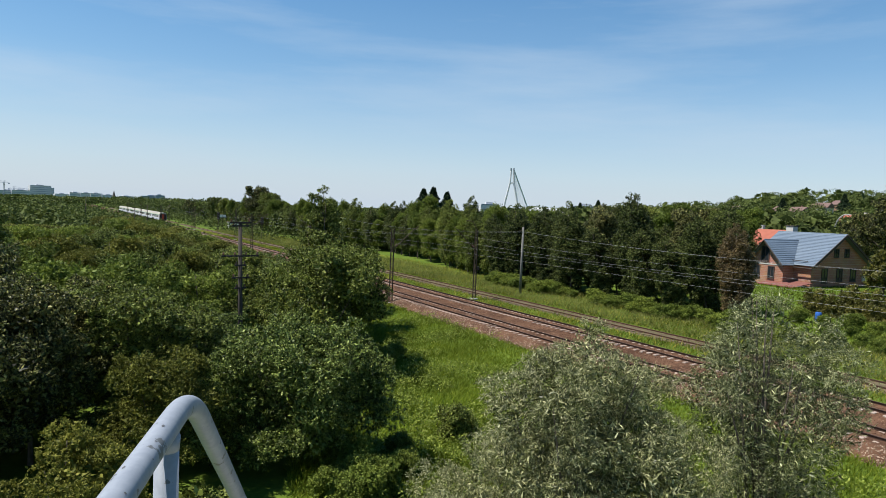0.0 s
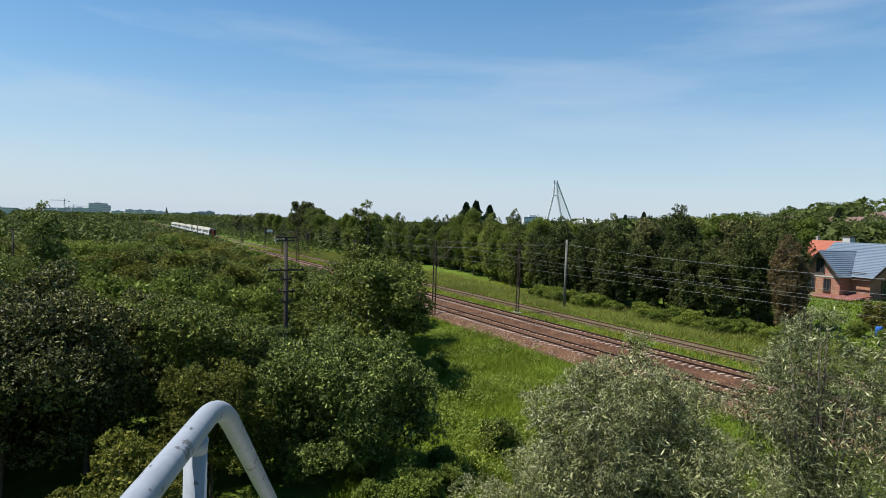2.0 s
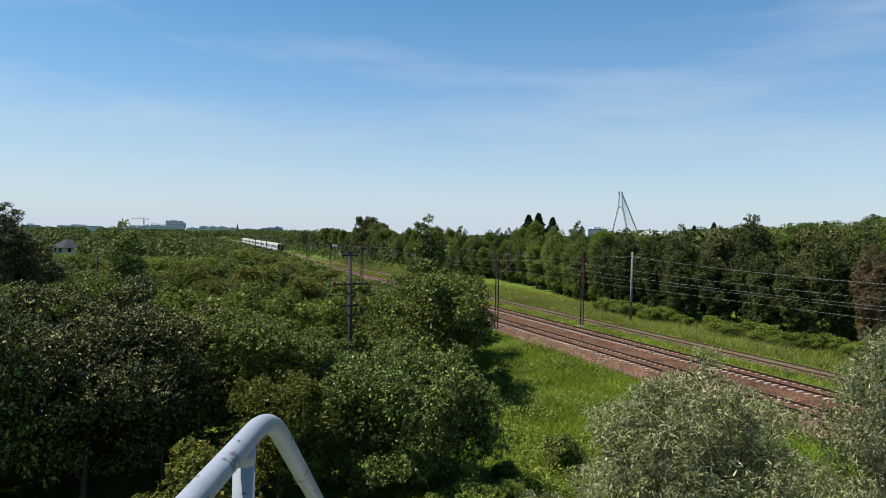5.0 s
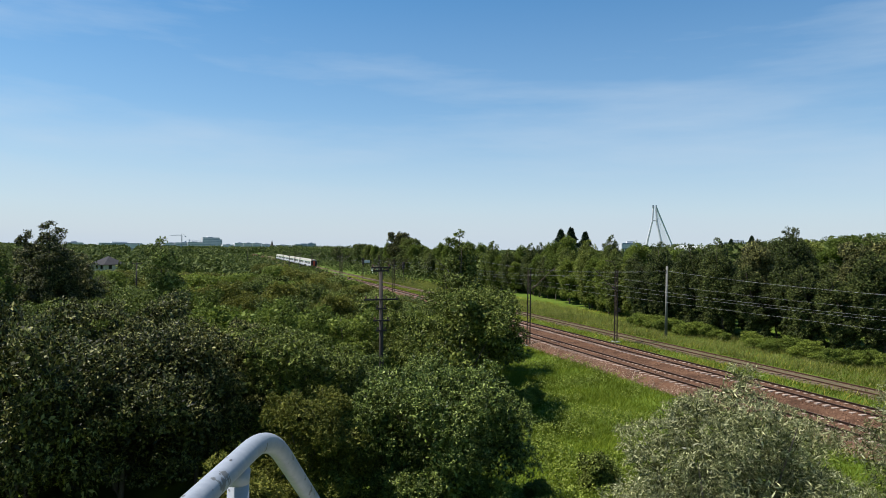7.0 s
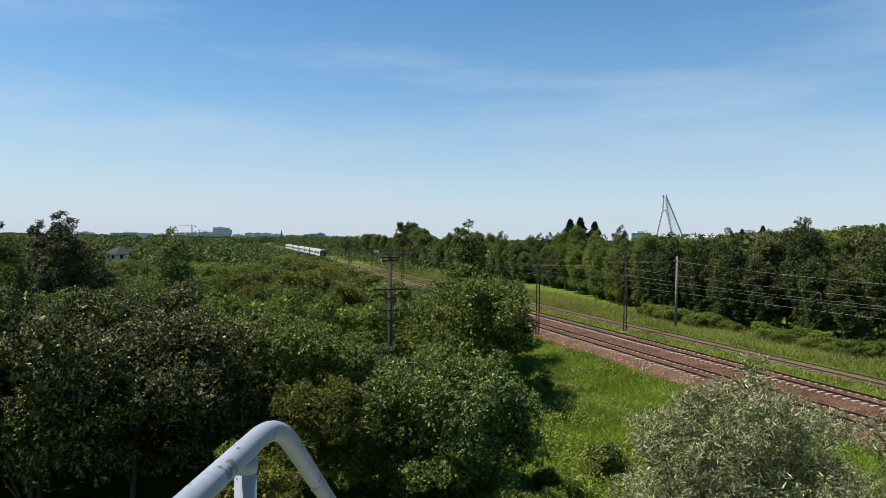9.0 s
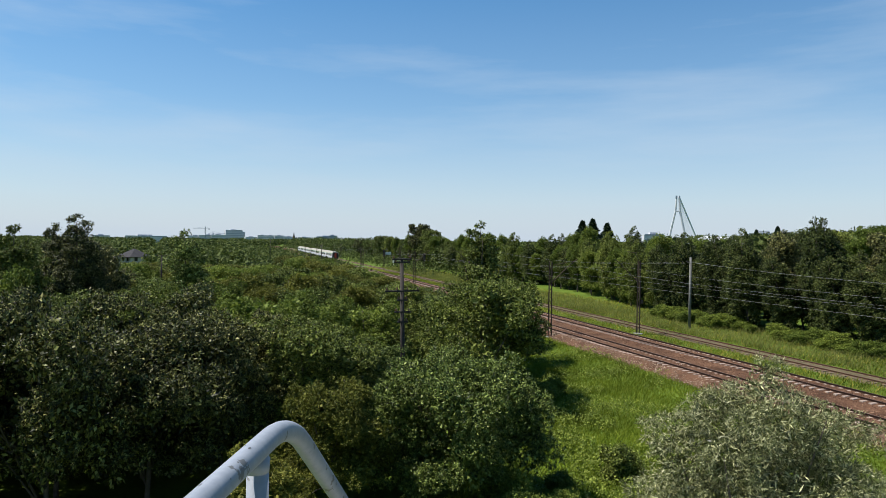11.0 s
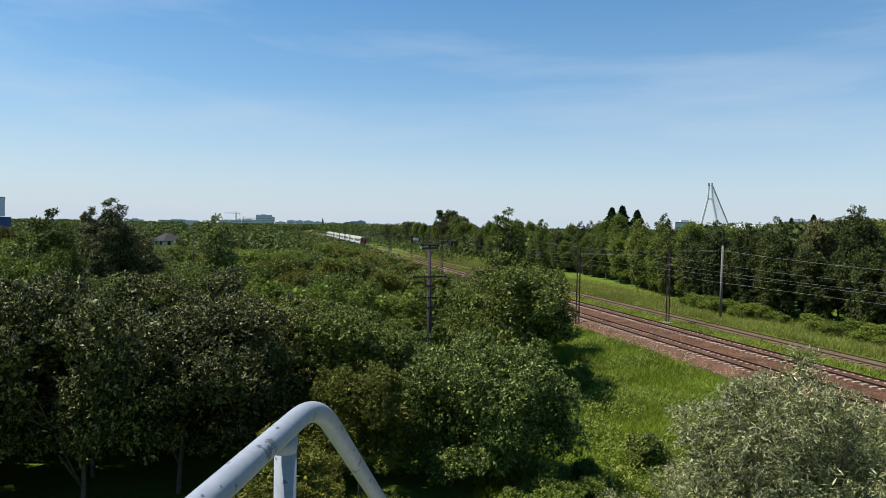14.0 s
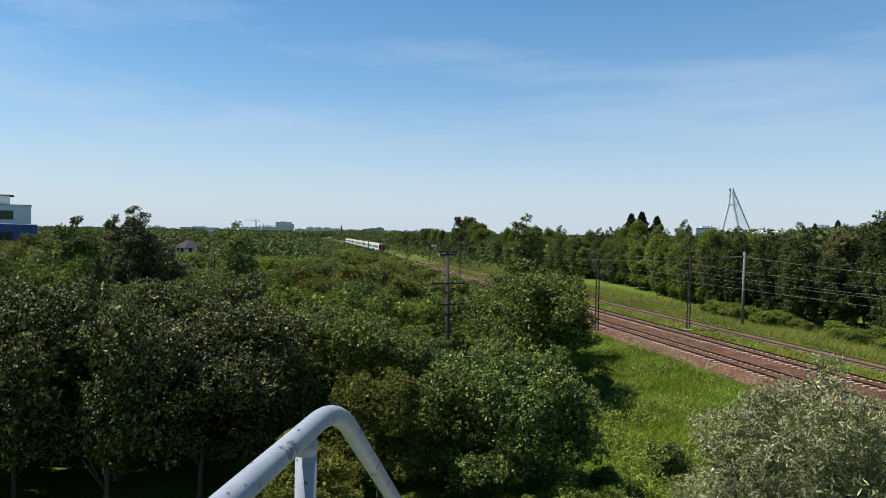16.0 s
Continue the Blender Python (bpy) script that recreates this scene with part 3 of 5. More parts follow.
def catenary_mast(s, p, side, height, label, horn=False):
    """Two channel legs laced together, and an arm over the track; side: +1 reaches to greater p."""
    foot = ground_z(*sp(s, p).xy)
    t = thing("catenary_mast", Matrix.Translation(sp(s, p, foot)) @ track_frame, label, "railway mast", "catenary masts along the railway")
    h = height - foot
    for x in (-1, 1):
        leg = Solid()
        leg.beam((0.185 * x, 0, -0.3), (0.145 * x, 0, h), 0.018, 0.12)
        for y in (-0.052, 0.052):
            leg.beam((0.155 * x, y, -0.3), (0.115 * x, y, h), 0.06, 0.014)
        part("leg", leg, MAST, t)
    lace = Solid()
    k = 18
    for i in range(k):
        z0, z1 = h * i / k, h * (i + 1) / k
        e0, e1 = 0.18 - 0.04 * i / k, 0.18 - 0.04 * (i + 1) / k
        q = 1 if i % 2 else -1
        lace.beam((e0 * q, 0.055, z0), (-e1 * q, 0.055, z1), 0.035, 0.01)
        lace.beam((-e0 * q, -0.055, z0), (e1 * q, -0.055, z1), 0.035, 0.01)
    part("lacing", lace, MAST, t)
    base = Solid().box((-0.35, -0.45, -0.5), (0.35, 0.45, 0.12), bevel=0.04)
    part("foundation", base, CONCRETE, t, "pale concrete foundation")
    arm = Solid()
    z = 7.3 - foot
    reach = 3.0 * side
    arm.tube([(0, 0, z - 2.3), (reach * 0.75, 0, z - 0.3), (reach, 0, z + 0.25)], 0.045, 6)
    arm.tube([(0, 0, z - 0.4), (reach * 0.95, 0, z + 0.1)], 0.018, 6)
    arm.tube([(reach * 0.3, 0, z - 1.5), (reach * 1.05, 0, z - 1.75)], 0.02, 6)
    part("cantilever_arm", arm, MAST, t)
    ins = Solid()
    for q in range(4):
        ins.tube([(reach * (0.1 + 0.02 * q), 0, z - 1.9 + 0.055 * q), (reach * (0.1 + 0.02 * q) + 0.02 * side, 0, z - 1.88 + 0.055 * q)], 0.07, 8)
    part("insulator", ins, PORCELAIN, t, "brown ribbed insulator")
    cap = Solid().beam((-0.17, 0, h), (0.17, 0, h), 0.14, 0.03)
    part("cap_plate", cap, MAST, t)
    if horn:
        bracket = Solid().tube([(0, 0, h), (-0.55 * side * -1, 0, h + 0.95), (-1.5 * side * -1, 0, h + 1.05)], 0.04, 6)
        part("top_bracket", bracket, MAST, t)
        part("earth_box", Solid().box((0.2, -0.12, h * 0.42), (0.5, 0.12, h * 0.42 + 0.4), bevel=0.02), MAST, t, "small dark box bolted to the mast")
    return t


MAST_LABEL = "rusty lattice steel catenary mast with a cantilever arm, beside the tracks"
for s, zt in ((61.6, 7.3), (119, 7.3), (179, 7.3), (239, 7.3), (299, 7.3), (359, 7.3)):
    catenary_mast(s, 30.25, 1, zt, MAST_LABEL)
for s, zt in ((61.9, 7.35), (118, 7.5), (178, 7.5), (238, 7.5), (298, 7.5)):
    catenary_mast(s, 41.0, -1, zt, MAST_LABEL, s < 100)


def plain_pole(s, p, height, label):
    z0 = ground_z(*sp(s, p).xy)
    t = thing("concrete_pole", Matrix.Translation(sp(s, p, z0)), label, "utility pole")
    part("shaft", Solid().tube([(0, 0, -0.4), (0, 0, height - z0)], [0.17, 0.12], 10), POLE_GREY, t, smooth_faces=True)
    arm = Solid().beam(N2 * -0.5 + Vector((0, 0, height - z0 - 0.45)), N2 * 0.5 + Vector((0, 0, height - z0 - 0.45)), 0.06)
    part("crossarm", arm, MAST, t)
    return t


plain_pole(62.8, 48.3, 7.8, "plain grey concrete pole standing in the grass beside the siding")


def wire(points, label, radius=0.012, sag=0.0, name="overhead_wire"):
    pts = []
    for a, b in zip(points, points[1:]):
        a, b = Vector(a), Vector(b)
        for i in range(12):
            k = i / 12
            pts.append(a.lerp(b, k) - Vector((0, 0, 4 * sag * k * (1 - k))))
    pts.append(Vector(points[-1]))
    me = Solid().tube(pts, radius, 4).mesh(name)
    me.materials.append(WIRE)
    return tagged(new(name, me), label, "wire", "overhead wires along the railway")


for p, zs in ((NEAR_P, (5.55, 6.85)), (FAR_P, (5.55, 6.85))):
    for j, z in enumerate(zs):
        wire([sp(s, p, z) for s in (-61, -1, 59, 119, 179, 239, 299, 359)], ("thin copper contact wire over the track", "thin messenger wire over the track")[j],
             0.0044, (0.05, 0.7)[j])
for p, z in ((47.8, 7.3), (48.8, 7.2)):
    wire([sp(s, p, z) for s in (-57, 3, 62.8, 122)], "thin pale aluminium wire on the concrete pole", 0.0044, 0.9)


# ---- near plants ----
def hero(name, yaw, d, meshes, label, category, turn=0.0):
    q = polar(yaw, d)
    return plant(name, meshes, planted(q.x, q.y, turn), label, category)


hero("willow_tree", -12.5, 13.4, tree_meshes(11, 9.0, 8.3, 0.3, 380000, 0.088, LEAF_WILLOW, style="peak", per=12, tuft=0.07, droop=0.4, aspect=0.17, blobs_n=46, trunk=0.1, inner=0.2, depth=0.2, ragged=0.3, limbs=14, sprays=5),
     "silvery grey-green willow with narrow drooping leaves, beside the meadow", "tree")
hero("willow_tree", -26.9, 17.0, tree_meshes(12, 4.9, 8.8, 3.2, 66000, 0.095, LEAF_WILLOW, style="loose", ragged=0.5, per=11, tuft=0.08, droop=0.4, aspect=0.17, blobs_n=30, trunk=0.1, inner=0.15, depth=0.3, limbs=26, sprays=4),
     "loose silvery willow with thin dark branches showing through its leaves", "tree")
hero("tree", 10.2, 42.5, tree_meshes(13, 8.8, 7.7, 0.3, 46000, 0.17, LEAF_MID, aspect=0.45, blobs_n=26, per=8, tuft=0.08, inner=0.25, sprays=5), "broad green bushy tree at the edge of the meadow", "tree")
hero("tree", 10.6, 51.0, tree_meshes(14, 6.6, 12.0, 1.0, 40000, 0.15, LEAF_MID, style="peak", aspect=0.45, blobs_n=34, per=8, tuft=0.1, ragged=0.5, sprays=4), "slender green tree with a loose pointed top, above the bushes", "tree")
hero("bush", 12.4, 26.5, tree_meshes(15, 7.4, 5.5, -0.3, 95000, 0.112, LEAF_SAGE, aspect=0.42, blobs_n=44, per=9, tuft=0.05, inner=0.25, sprays=5), "large rounded green bush beside the meadow", "bush")
hero("bush", 23.2, 24.5, tree_meshes(16, 4.8, 5.0, -0.1, 46000, 0.095, LEAF_OLIVE, aspect=0.45, blobs_n=26, per=9, tuft=0.05, inner=0.25, sprays=4), "small olive-yellow bush in front of the thicket", "bush")
hero("bush", 30.3, 16.5, tree_meshes(17, 3.6, 5.2, 0.2, 36000, 0.085, LEAF_OLIVE, aspect=0.45, blobs_n=16, per=9, tuft=0.05, inner=0.25, sprays=4), "low yellowish green bush at the foot of the thicket", "bush")
hero("bush", 20.5, 17.5, tree_meshes(18, 3.0, 3.0, 0.1, 12000, 0.115, LEAF_MID, blobs_n=12, per=34), "low green bush in the shade of the thicket", "bush")
hero("shrub", -1.5, 29.4, tree_meshes(19, 1.9, 1.5, 0.05, 5000, 0.09, LEAF_MID, blobs_n=10, trunk=0.03), "small green shrub in the meadow", "bush")
hero("tree", 47.2, 45, tree_meshes(20, 6.6, 11.0, 0.5, 70000, 0.12, LEAF_MID, style="peak", aspect=0.45, blobs_n=34, per=9, tuft=0.07, ragged=0.4, inner=0.3, sprays=4), "pointed green tree rising above the thicket", "tree")
hero("birch_tree", 43.2, 50, tree_meshes(21, 4.6, 12.0, 1.2, 80000, 0.09, LEAF_DARK_SHADED, style="loose", aspect=0.45, blobs_n=40, per=9, tuft=0.08, droop=0.7, ragged=0.4, inner=0.4, sprays=4), "dark thin-leaved birch rising above the thicket", "tree")
hero("birch_tree", 44.7, 51, tree_meshes(26, 3.4, 11.2, 1.2, 46000, 0.09, LEAF_DARK_SHADED, style="loose", aspect=0.45, blobs_n=30, per=9, tuft=0.08, droop=0.7, ragged=0.4, inner=0.4, sprays=4), "dark thin-leaved birch rising above the thicket", "tree")
hero("birch_tree", 41.4, 53, tree_meshes(25, 4.2, 10.0, 1.2, 60000, 0.09, LEAF_DARK_SHADED, style="column", aspect=0.45, blobs_n=34, per=9, tuft=0.08, droop=0.7, ragged=0.4, inner=0.4, sprays=4), "dark thin-leaved birch rising above the thicket", "tree")
hero("tree", 35.5, 48, tree_meshes(22, 6.4, 11.1, 0.5, 66000, 0.11, LEAF_SAGE, style="peak", aspect=0.42, blobs_n=34, per=9, tuft=0.08, ragged=0.4, inner=0.3, sprays=4), "pointed grey-green tree rising above the thicket", "tree")

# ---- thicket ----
NEARV = [tree_meshes(30 + i, 6.6, 7.2, 0.1, 60000, 0.120, LEAF_DARK_SHADED, aspect=0.42, style="over", blobs_n=30, per=9, tuft=0.06, trunk=0.1, ragged=0.5, inner=0.2, sprays=5) for i in range(3)]
MIDNEAR = [tree_meshes(35 + i, 6.6, 7.2, 0.1, 60000, 0.120, mt, aspect=0.42, style="over", blobs_n=30, per=9, tuft=0.06, trunk=0.1, ragged=0.5, inner=0.2, sprays=5) for i, mt in enumerate((LEAF_MID, LEAF_SAGE))]
MIDV = [tree_meshes(40 + i, 6.2, 6.9, 0.3, 27000, 0.140, mt, aspect=0.5, blobs_n=24, per=8, tuft=0.07, ragged=0.5, trunk=0.1, inner=0.25, sprays=4) for i, mt in enumerate((LEAF_MID, LEAF_SAGE, LEAF_OLIVE, LEAF_LIGHT, LEAF_MID))]
FARV = [tree_meshes(50 + i, 6.5, 6.8, 0.4, 13000, 0.17, mt, tuft=0.45, blobs_n=18, trunk=0.12, limbs=3) for i, mt in enumerate((LEAF_MID, LEAF_LIGHT, LEAF_OLIVE))]

rng = random.Random(77)
spots = []
TAKEN = [(10.2, 42.5, 5.2), (12.4, 26.5, 4.6), (23.2, 24.5, 2.2), (30.3, 16.5, 3.4), (20.5, 17.5, 2.5)]
taken = [(polar(a, d), r) for a, d, r in TAKEN]
for i in range(9000):
    d = 24.0 + 124 * rng.random() ** 1.35
    yaw = rng.uniform(8, 72)
    q = polar(yaw, d)
    p = q.dot(N2)
    if p > 25.5 or (yaw < 20 and d < 44) or (yaw < 27 and d < 26) or (yaw < 33 and d < 27) or d < 25:
        continue
    if any((q - c).length < r + 1.6 for c, r in taken):
        continue
    gap = 3.1 if d < 33 else 3.5 if d < 45 else (4.0 if d < 72 else 5.0)
    if any((q - c).length < gap for c, _ in spots):
        continue
    spots.append((q, d))
for q, d in spots:
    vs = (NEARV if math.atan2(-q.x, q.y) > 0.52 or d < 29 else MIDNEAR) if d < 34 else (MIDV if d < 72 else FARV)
    if vs is NEARV and rng.random() < 0.3:
        vs = MIDNEAR
    k = rng.uniform(0.75, 1.12)
    kz = k * rng.uniform(0.82, 1.08)
    if d < 36 and math.atan2(-q.x, q.y) > 0.55:
        k, kz = rng.uniform(0.95, 1.15), rng.uniform(0.98, 1.16)
    lid = 9.3 - 0.0315 * d if q.dot(N2) < -12 else 9.2 * (1 - d / 250)
    across = q.dot(N2)
    turn = math.degrees(math.atan2(-q.x, q.y))
    if across > 8 and d > 50 and 12.5 < turn < 20.3:
        lid = min(lid, 9.3 * (1 - across / 34.0))
    elif across > 8 and turn > 20.3:
        lid = min(9.3 * (1 - across / 32) + across / 32, 9.2 * (1 - d / 400))
    if turn > 47.5 and d > 36:
        lid, kz = 8.8, kz * 1.2
    if 37.6 < turn < 41.4 and d > 40:
        lid = min(lid, 9.3 - 0.034 * d)
    if 13.0 < turn < 22.3 and d < 38:
        lid, k = min(lid, 9.3 - 0.165 * d), min(k, 0.85)
    kz = min(kz, (lid + 0.7) / 7.0)
    if kz < 0.22:
        continue
    k = min(k, kz * 1.5)
    plant("thicket_tree", vs[rng.randrange(len(vs))], planted(q.x, q.y, rng.uniform(0, 6.28), k, kz),
          "dense green deciduous tree in the thicket beside the railway", "tree", "thicket trees beside the railway")

s = 66.0
while s < 240:
    p = rng.uniform(21.5, 25.5)
    q = sp(s, p)
    top = 9.3 * (1 - p / 34.5) + rng.uniform(-0.5, 0.15)
    kz = (top + 0.9) / 7.0
    vs = MIDV if s < 110 else FARV
    plant("thicket_tree", vs[rng.randrange(len(vs))], planted(q.x, q.y, rng.uniform(0, 6.28), kz * 1.3, kz),
          "low green bush at the edge of the thicket", "bush", "bushes along the ballast")
    s += rng.uniform(2.2, 3.6)

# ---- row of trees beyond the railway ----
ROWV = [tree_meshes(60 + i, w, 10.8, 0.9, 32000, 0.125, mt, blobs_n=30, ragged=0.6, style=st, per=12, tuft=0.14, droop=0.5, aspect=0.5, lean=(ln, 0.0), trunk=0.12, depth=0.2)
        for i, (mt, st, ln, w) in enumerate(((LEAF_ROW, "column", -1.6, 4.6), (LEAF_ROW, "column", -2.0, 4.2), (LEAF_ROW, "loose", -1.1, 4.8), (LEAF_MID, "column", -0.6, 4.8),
                                             (LEAF_LIGHT, "bush", -0.3, 4.6), (LEAF_DARK_SHADED, "bush", -0.3, 4.6), (LEAF_RED, "loose", -0.8, 4.6)))]
rng = random.Random(9)
for row in range(3):
    s = 14 + rng.uniform(0, 3)
    while s < 290:
        p = 56.0 + 4.6 * row + rng.uniform(-1.3, 1.3) + 8 * smooth(70, 130, s)
        q = sp(s, p)
        yaw = math.degrees(math.atan2(-q.x, q.y))
        if yaw > -25.2:
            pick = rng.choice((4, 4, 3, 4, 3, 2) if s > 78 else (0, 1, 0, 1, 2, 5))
            if row == 0 and -25.2 < yaw < -23.4:
                pick = 6
            k = rng.uniform(0.82, 1.1) * (1.0 if s < 90 else 0.95)
            plant("tree", ROWV[pick], planted(q.x, q.y, rng.uniform(-0.5, 0.5), k, k * rng.uniform(0.78, 1.16)),
                  "russet-tinged leafy tree at the end of the row" if pick == 6 else "tall leafy green tree in the dense row beyond the tracks", "tree", "row of trees beyond the tracks")
        s += rng.uniform(2.2, 3.4) * (1, 1.5, 1.9)[row] * (1.0 if s < 150 else 1.7)

# ---- more materials ----
STEEL_PAINT = surface("rail_paint_grey", (0.19, 0.21, 0.24), (0.28, 0.30, 0.33), 9, 0.5, 0.0, 0.03, fine=70, gloss=0.4)
def flaked(mat, amount=0.63):
    """Lets dull undercoat show through the paint in patches of its own shape."""
    n, l = mat.node_tree.nodes, mat.node_tree.links
    b = n["Principled BSDF"]
    old = b.inputs["Base Color"].links[0].from_socket
    tc, nz, rp, mx = n.new("ShaderNodeTexCoord"), n.new("ShaderNodeTexNoise"), n.new("ShaderNodeValToRGB"), n.new("ShaderNodeMixRGB")
    nz.inputs["Scale"].default_value, nz.inputs["Detail"].default_value, nz.inputs["Roughness"].default_value = 22.0, 6.0, 0.6
    rp.color_ramp.elements[0].position, rp.color_ramp.elements[1].position = amount, amount + 0.012
    mx.inputs["Color2"].default_value = (0.115, 0.115, 0.11, 1)
    l.new(tc.outputs["Object"], nz.inputs["Vector"])
    l.new(nz.outputs["Fac"], rp.inputs["Fac"])
    l.new(rp.outputs["Color"], mx.inputs["Fac"])
    l.new(old, mx.inputs["Color1"])
    l.new(mx.outputs["Color"], b.inputs["Base Color"])


flaked(STEEL_PAINT)
CHIPPED = surface("rail_chipped_grey", (0.07, 0.07, 0.07), (0.14, 0.14, 0.14), 12, 0.6, 0.1, 0.3, fine=60)
COACH_GREY = surface("coach_light_grey", (0.56, 0.57, 0.58), (0.66, 0.67, 0.68), 0.6, 0.4, fine=6, bump=0.03)
COACH_ROOF = surface("coach_roof_dusty", (0.30, 0.28, 0.23), (0.42, 0.39, 0.33), 0.8, 0.7, fine=8, bump=0.1)
COACH_BLUE = surface("coach_stripe_blue", (0.03, 0.05, 0.13), (0.05, 0.08, 0.18), 1, 0.4, fine=6, bump=0.02)
COACH_GREEN = surface("coach_stripe_green", (0.12, 0.30, 0.06), (0.17, 0.38, 0.09), 1, 0.5, fine=6, bump=0.02)
COACH_DARK = surface("coach_underframe", (0.018, 0.017, 0.016), (0.05, 0.045, 0.04), 2, 0.8, fine=20)
COACH_RED = surface("coach_end_red", (0.35, 0.05, 0.02), (0.48, 0.09, 0.04), 2, 0.5, fine=20, bump=0.05)
GLASS = surface("dark_window_glass", (0.012, 0.015, 0.018), (0.03, 0.035, 0.04), 1, 0.08, 0.0, 0.0, gloss=0.6)
ROOF_STEEL = surface("roof_sheet_blue_grey", (0.105, 0.14, 0.18), (0.15, 0.19, 0.235), 0.5, 0.5, 0.1, 0.05, fine=4, gloss=0.5)
ROOF_RED = surface("roof_tile_red", (0.26, 0.075, 0.045), (0.36, 0.12, 0.075), 1.2, 0.8, fine=14, bump=0.5)
ROOF_GREY = surface("roof_grey_tile", (0.13, 0.13, 0.135), (0.21, 0.21, 0.215), 1, 0.7, fine=12)
ROOF_DARK = surface("roof_dark_tile", (0.035, 0.034, 0.036), (0.065, 0.062, 0.064), 1, 0.9, fine=12, gloss=0.05)
ROOF_BROWN = surface("roof_brown", (0.10, 0.062, 0.05), (0.19, 0.12, 0.10), 1, 0.8, fine=12)
WALL_PALE = surface("wall_render_pale", (0.36, 0.34, 0.31), (0.50, 0.47, 0.43), 0.5, 0.9, fine=12)
WALL_BROWN = surface("wall_brown_brick", (0.22, 0.12, 0.075), (0.36, 0.21, 0.14), 0.7, 0.9, fine=16)
WALL_WHITE = surface("wall_white_panel", (0.62, 0.62, 0.60), (0.74, 0.74, 0.72), 0.3, 0.7, fine=6)
WALL_BLUE = surface("wall_blue_panel", (0.03, 0.06, 0.15), (0.05, 0.10, 0.22), 0.5, 0.4, fine=6)
FASCIA = surface("timber_dark", (0.035, 0.028, 0.024), (0.08, 0.06, 0.05), 3, 0.7, fine=20)
# Blue-grey tint puts distance haze into the colours of the far town.
CITY = surface("city_facade_hazed_pale", (0.46, 0.47, 0.50), (0.58, 0.58, 0.60), 0.05, 0.9, fine=0.4, bump=0)
CITY_DARK = surface("city_facade_hazed_grey", (0.20, 0.24, 0.30), (0.30, 0.34, 0.40), 0.05, 0.9, fine=0.4, bump=0)
CRANE_RED = surface("crane_red", (0.40, 0.14, 0.12), (0.52, 0.22, 0.18), 1, 0.6)
PLASTIC_BLUE = surface("barrel_blue", (0.02, 0.08, 0.30), (0.04, 0.14, 0.42), 2, 0.4)
TERRACE = surface("canopy_red_brown", (0.13, 0.045, 0.035), (0.22, 0.09, 0.07), 1.5, 0.8)


def brick_mat():
    m, n, l, b = base_mat("hollow_clay_blocks")
    tc, bk = n.new("ShaderNodeTexCoord"), n.new("ShaderNodeTexBrick")
    nz, mix = n.new("ShaderNodeTexNoise"), n.new("ShaderNodeMixRGB")
    sx, cx, sm = n.new("ShaderNodeSeparateXYZ"), n.new("ShaderNodeCombineXYZ"), n.new("ShaderNodeMath")
    bk.inputs["Color1"].default_value, bk.inputs["Color2"].default_value = (0.46, 0.20, 0.11, 1), (0.34, 0.13, 0.075, 1)
    bk.inputs["Mortar"].default_value = (0.44, 0.33, 0.26, 1)
    bk.inputs["Scale"].default_value, bk.inputs["Mortar Size"].default_value = 1.0, 0.02
    bk.inputs["Brick Width"].default_value, bk.inputs["Row Height"].default_value = 0.38, 0.24
    nz.inputs["Scale"].default_value = 0.7
    mix.blend_type, mix.inputs["Fac"].default_value = "MULTIPLY", 0.45
    l.new(tc.outputs["Object"], sx.inputs["Vector"])
    l.new(sx.outputs["X"], sm.inputs[0])
    l.new(sx.outputs["Y"], sm.inputs[1])
    l.new(sm.outputs[0], cx.inputs["X"])
    l.new(sx.outputs["Z"], cx.inputs["Y"])
    l.new(cx.outputs["Vector"], bk.inputs["Vector"])
    l.new(tc.outputs["Object"], nz.inputs["Vector"])
    l.new(bk.outputs["Color"], mix.inputs["Color1"])
    l.new(nz.outputs["Color"], mix.inputs["Color2"])
    l.new(mix.outputs["Color"], b.inputs["Base Color"])
    b.inputs["Roughness"].default_value = 0.9
    return m


BRICK = brick_mat()


